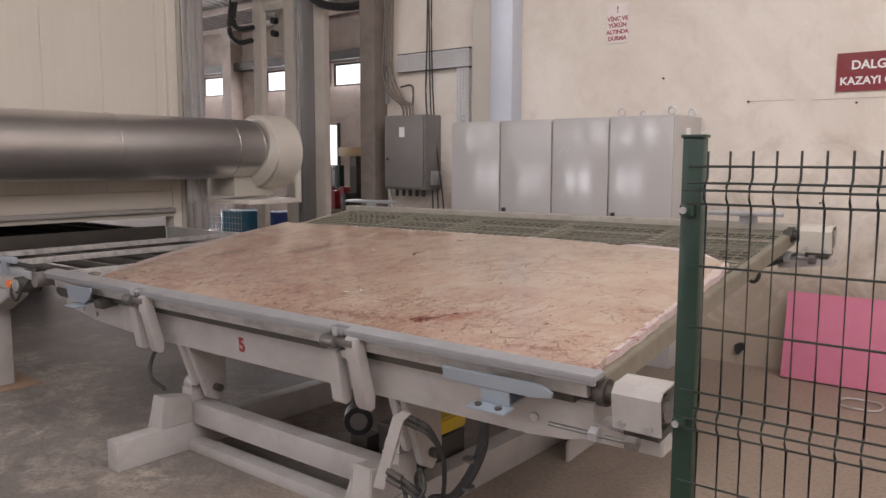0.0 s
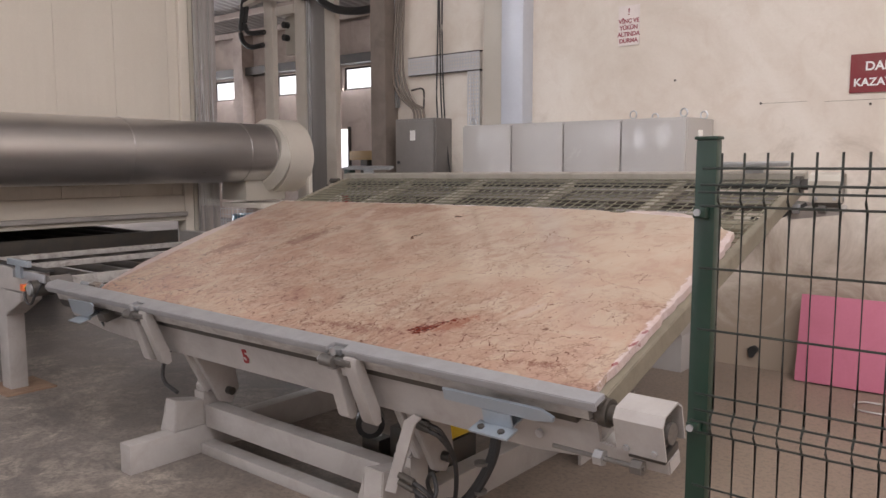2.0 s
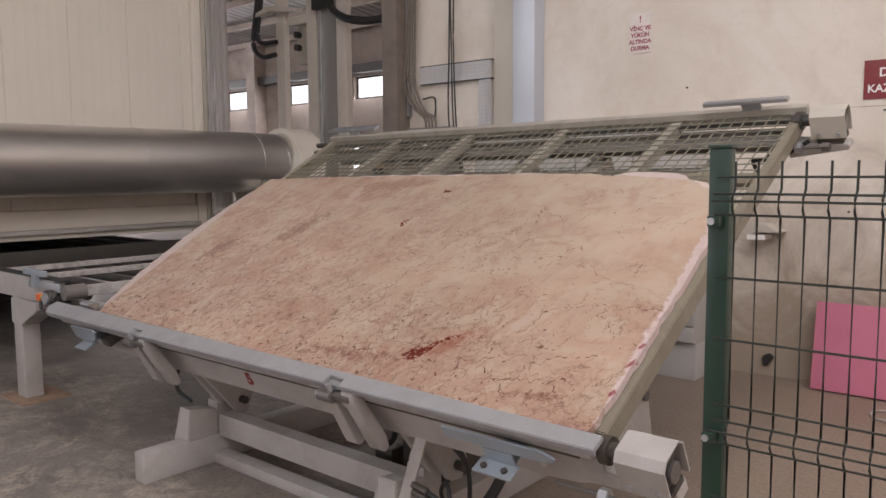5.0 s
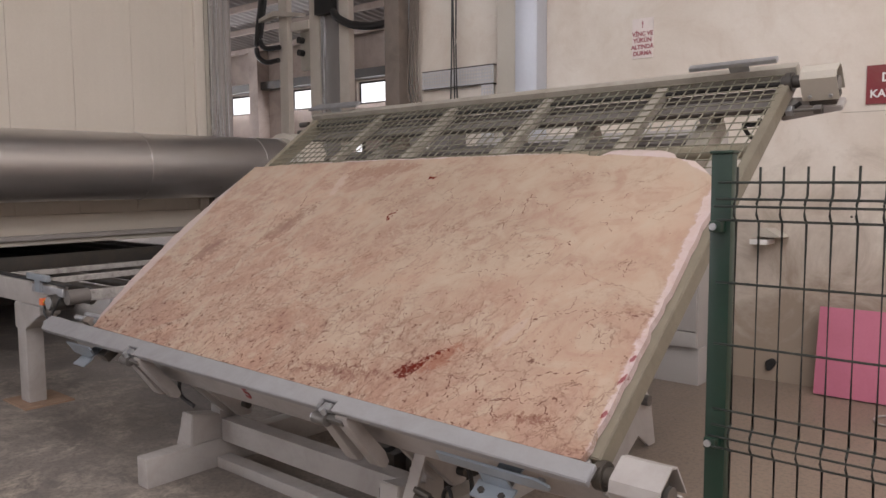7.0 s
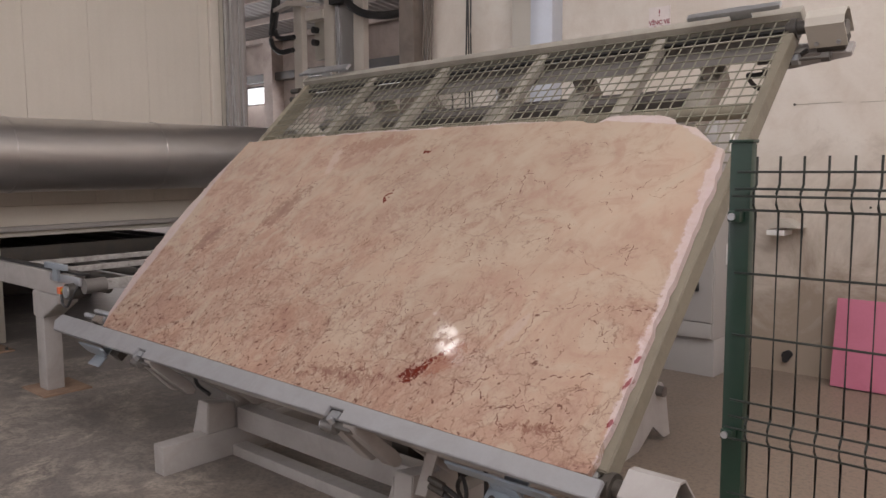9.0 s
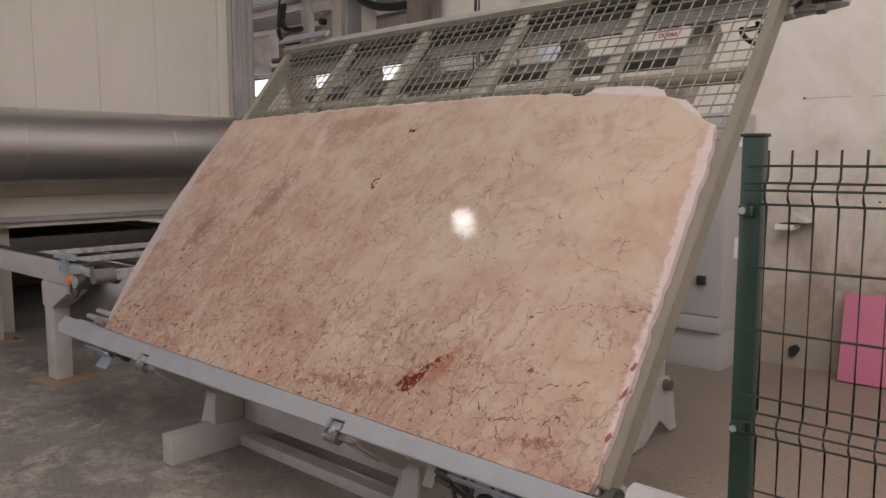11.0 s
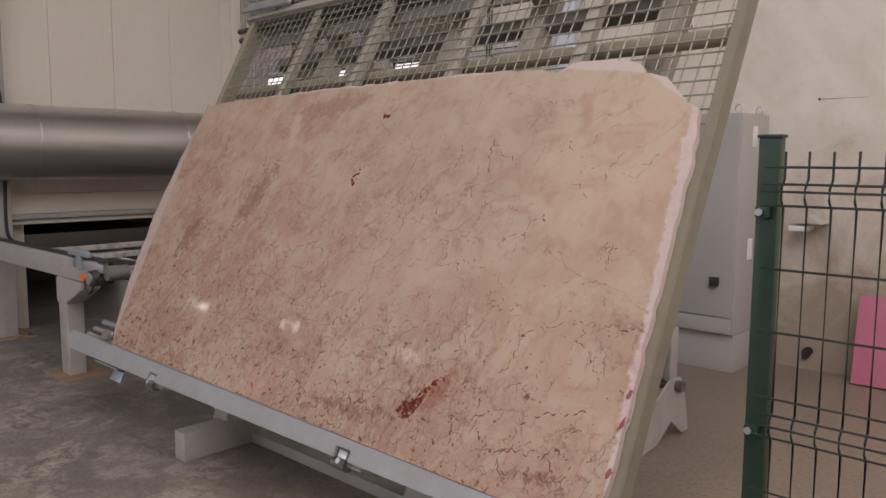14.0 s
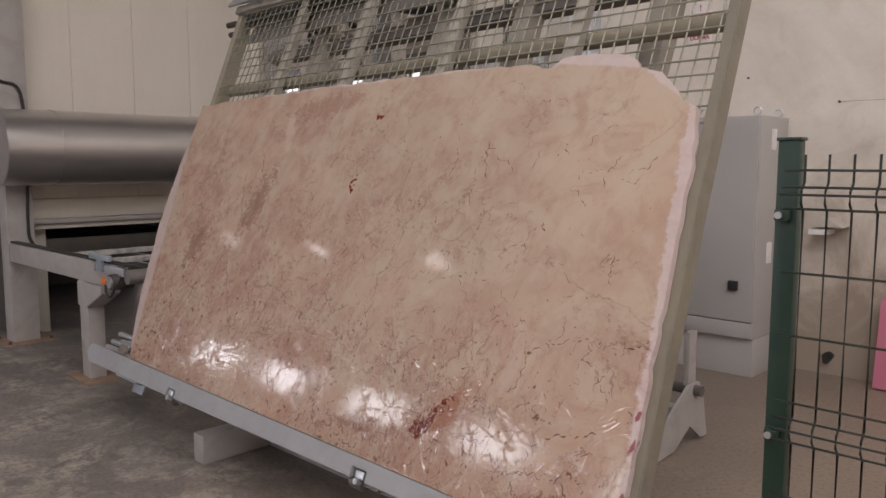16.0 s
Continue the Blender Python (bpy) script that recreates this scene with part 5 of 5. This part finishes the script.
part("end_motor", rod(B(), (-5.1, 2.2, 0.84), (-5.1, 2.34, 0.84), 0.05, 18), M_EBOX, conv)
part("limit_switch", box(B(), -5.36, 2.13, 0.775, -5.31, 2.19, 0.82, 0.006), M_PLASTIC, conv, "small red-orange limit switch")
part("signal_cap", rod(B(), (-5.3, 2.15, 0.8), (-5.285, 2.15, 0.8), 0.016, 10), M_YELLOW, conv, "small yellow signal cap")
part("signal_cap", rod(B(), (-5.283, 2.15, 0.798), (-5.262, 2.15, 0.798), 0.018, 10), M_GREEN, conv, "small green signal cap")
part("motor_end", rod(B(), (-5.22, 2.128, 0.8), (-5.22, 2.139, 0.8), 0.04, 16), M_GALV, conv)
part("loop_cable", tube(B(), [(-5.33, 2.15, 0.79), (-5.3, 2.14, 0.72), (-5.23, 2.14, 0.7), (-5.18, 2.15, 0.76), (-5.16, 2.2, 0.86)], 0.009, 6), M_RUBBER, conv)
for x in (-6.55, -5.95):
    part("cross_bar", box(B(), x - 0.035, 2.28, 0.835, x + 0.035, 4.6, 0.875, 0.005), M_CREAM_WORN, conv)
part("cross_bar", box(B(), -5.3, 2.3, 0.78, -5.24, 4.6, 0.85, 0.005), M_CREAM_WORN, conv)
for k in range(8):
    part("roller", rod(B(), (-7.4, 2.5 + 0.28 * k, 0.76), (-5.4, 2.5 + 0.28 * k, 0.76), 0.035, 12), M_DARK, conv)
l = part("leg", box(B(), -5.93, 2.2, 0.012, -5.78, 2.32, 0.74, 0.006), M_CREAM, conv)
part("leg_cap", prism(B(), [(-5.935, 0.55), (-5.77, 0.55), (-5.5, 0.68), (-5.5, 0.735), (-5.935, 0.735)], "y", 2.19, 2.33, 0.005), M_CREAM, l)
part("foot_plate", box(B(), -6.05, 2.12, 0, -5.65, 2.46, 0.012), M_RUSTY, l)
part("leg", box(B(), -5.93, 4.5, 0.0, -5.78, 4.62, 0.74, 0.006), M_CREAM, conv)

mast = thing("oven_column", "cream steel box column on a bolted foot plate", "column")
part("shaft", box(B(), -7.66, 2.2, 0.012, -7.46, 2.42, 4.6, 0.006), M_CREAM, mast)
part("foot_plate", box(B(), -7.75, 2.1, 0, -7.35, 2.54, 0.012), M_RUSTY, mast)
for x in (-7.7, -7.4):
    for y in (2.15, 2.49):
        part("anchor_bolt", rod(B(), (x, y, 0.01), (x, y, 0.035), 0.014, 8), M_DARK, mast)
part("hose", tube(B(), [(-7.45, 2.2, 2.3), (-7.44, 2.36, 2.2), (-7.44, 2.38, 1.6), (-7.43, 2.36, 1.1), (-7.43, 2.38, 0.9), (-7.4, 2.5, 0.78)], 0.014, 8), M_RUBBER, mast)

# ---- slab loader in the rear bay ----
gantry = thing("slab_loader", "cream steel column frame of a slab loader with black hoses", "machine")
for x0, x1 in ((-9.0, -8.82), (-8.34, -8.14), (-7.75, -7.56)):
    bm = box(B(), x0, 7.0, 0, x1, 7.05, 5.6, 0.004)
    box(bm, x0, 7.05, 0, x0 + 0.03, 7.12, 5.6)
    box(bm, x1 - 0.03, 7.05, 0, x1, 7.09, 5.6)
    part("column", bm, M_CREAM_LIT, gantry)
part("mast", box(B(), -8.115, 7.02, 0, -7.78, 7.12, 5.6, 0.006), M_MAST, gantry)
part("mast_rail", box(B(), -8.1, 6.99, 0, -8.03, 7.02, 5.6, 0.004), M_STAINLESS, gantry)
part("cross_beam", box(B(), -8.72, 6.98, 3.62, -8.34, 7.2, 3.74, 0.006), M_CREAM_LIT, gantry)
part("motor_box", box(B(), -8.66, 7.1, 3.1, -8.44, 7.2, 3.62, 0.01), M_PANEL_GREY, gantry)
for z in (3.5, 3.33):
    part("connector", rod(B(), (-8.6, 7.02, z), (-8.6, 7.12, z), 0.045, 12), M_RUBBER, gantry)
part("top_plate", prism(B(), [(-9.42, 3.84), (-9.0, 3.93), (-8.4, 3.82), (-8.42, 3.78), (-9.0, 3.86), (-9.4, 3.8)], "y", 6.9, 7.0), M_CREAM_LIT, gantry)
part("drag_chain", box(B(), -8.12, 6.9, 3.75, -7.78, 7.0, 5.5, 0.01), M_RUBBER, gantry)
part("hose", tube(B(), [(-7.75, 6.9, 3.75), (-7.63, 6.9, 3.64), (-7.37, 6.9, 3.53), (-6.97, 6.9, 3.47), (-6.58, 6.9, 3.5), (-6.26, 6.9, 3.62), (-6.12, 6.9, 3.85), (-6.1, 6.9, 4.6)], 0.05, 12), M_RUBBER, gantry)
part("hose", tube(B(), [(-9.24, 6.95, 4.6), (-9.24, 6.95, 4.17), (-9.32, 6.95, 3.79), (-9.36, 6.95, 3.56), (-9.25, 6.95, 3.45), (-8.93, 6.95, 3.43)], 0.035, 10), M_RUBBER, gantry)
part("hose", tube(B(), [(-9.28, 6.92, 4.6), (-9.28, 6.92, 4.18), (-9.38, 6.92, 3.72), (-9.41, 6.92, 3.4), (-9.22, 6.92, 3.25), (-8.92, 6.92, 3.25)], 0.035, 10), M_RUBBER, gantry)

# ---- rear bay: beam, columns, door and stored goods ----
tagged(part("crane_beam", box(B(), -34, 13.7, 4.1, -5.75, 13.98, 4.32), M_DARK), "dark steel crane beam along the rear wall", "beam", kind="structure")
for x in (-21.6, -18.7, -15.75, -12.9, -10.0):
    tagged(part("bay_column", box(B(), x - 0.2, 13.6, 0, x + 0.2, 13.995, 5.3), M_HALL), "grey concrete column of the rear bay", "column", kind="structure")
for k in range(6):
    y = 7.4 + 1.25 * k
    z = 6.28 - (y - 6.5) * 0.131
    tagged(part("purlin", box(B(), -34, y, z - 0.16, -5.75, y + 0.08, z - 0.02), M_HALL), "grey roof purlin of the rear bay", "beam", kind="structure")
d = thing("window_low", "bright low window in the far wall", "window")
tagged(d, kind="structure")
part("daylight", box(B(), -15.25, 13.96, 1.5, -14.62, 13.99, 2.5), M_FARGLOW, d)
part("frame", box(B(), -15.32, 13.93, 1.44, -15.26, 13.995, 2.56), M_DARK, d)
part("frame", box(B(), -14.61, 13.93, 1.44, -14.55, 13.995, 2.56), M_DARK, d)
tagged(part("steel_post", box(B(), -12.72, 12, 0, -12.52, 12.15, 1.5, 0.006), M_GREEN), "dark green steel post in the rear bay", "post")
crate = thing("timber_stack", "ochre timber beams on steel stands", "timber")
part("beam", box(B(), -12.75, 12.2, 1.7, -11.85, 12.5, 1.9, 0.01), M_TIMBER, crate)
part("stand", box(B(), -12.4, 12.2, 0, -12.2, 12.5, 1.7), M_DARK, crate)
random.seed(3)
for k in range(7):
    x = -12.4 + 0.16 * k
    box_ob = part("storage_box", box(B(), x, 11.0 + 0.1 * (k % 2), 0, x + 0.14, 11.3, 0.95 + 0.06 * (k % 3), 0.01), M_RED if k % 3 else M_DARK)
    tagged(box_ob, "small red storage box standing in the rear bay" if k % 3 else "small dark storage box standing in the rear bay", "box", "stored boxes")


def drum(x, y, r, h, material, label):
    t = thing("oil_drum", label, "drum")
    part("shell", rod(B(), (x, y, 0), (x, y, h), r, 28), material, t)
    for z in (0.02, h / 3, 2 * h / 3, h - 0.02):
        part("rib", rod(B(), (x, y, z - 0.012), (x, y, z + 0.012), r + 0.012, 28), material, t)
    return t


drum(-11.5, 8.6, 0.36, 0.72, M_BLUE, "teal blue steel drum in the rear bay")
drum(-10.45, 8.6, 0.3, 0.74, M_BLUE2, "dark blue steel drum in the rear bay")
cage = thing("wire_cage", "galvanised wire mesh cage box in the rear bay", "cage")
bm = B()
for k in range(13):
    rod(bm, (-12.0 + 0.085 * k, 8.2, 0), (-12.0 + 0.085 * k, 8.2, 0.86), 0.006, 5)
for k in range(9):
    rod(bm, (-12.0, 8.195, 0.02 + 0.1 * k), (-10.98, 8.195, 0.02 + 0.1 * k), 0.006, 5)
tagged(part("mesh_side", bm, M_GALV, cage), kind="stuff")
part("corner_post", box(B(), -12.16, 8.15, 0, -12.04, 8.25, 1.1, 0.004), M_DARK, cage)

# ---- high-bay lamps ----
def high_bay(x, y):
    t = thing("high_bay_lamp", "grey square high-bay lamp hung from the roof", "lamp", "lamps under the roof")
    part("reflector", prism(B(), [(-0.24, 0.0), (-0.24, 0.03), (-0.12, 0.2), (0.12, 0.2), (0.24, 0.03), (0.24, 0.0)], "y", -0.24, 0.24), M_GALV, t)
    part("rod", rod(B(), (0, 0, 0.2), (0, 0, 1.1), 0.012, 8), M_DARK, t)
    t.location = (x, y, 7.0)
    return t


lamp = high_bay(*LAMPS[0])
for x, y in LAMPS[1:]:
    copy_thing(lamp, pose(x, y, 7.0))

motions()
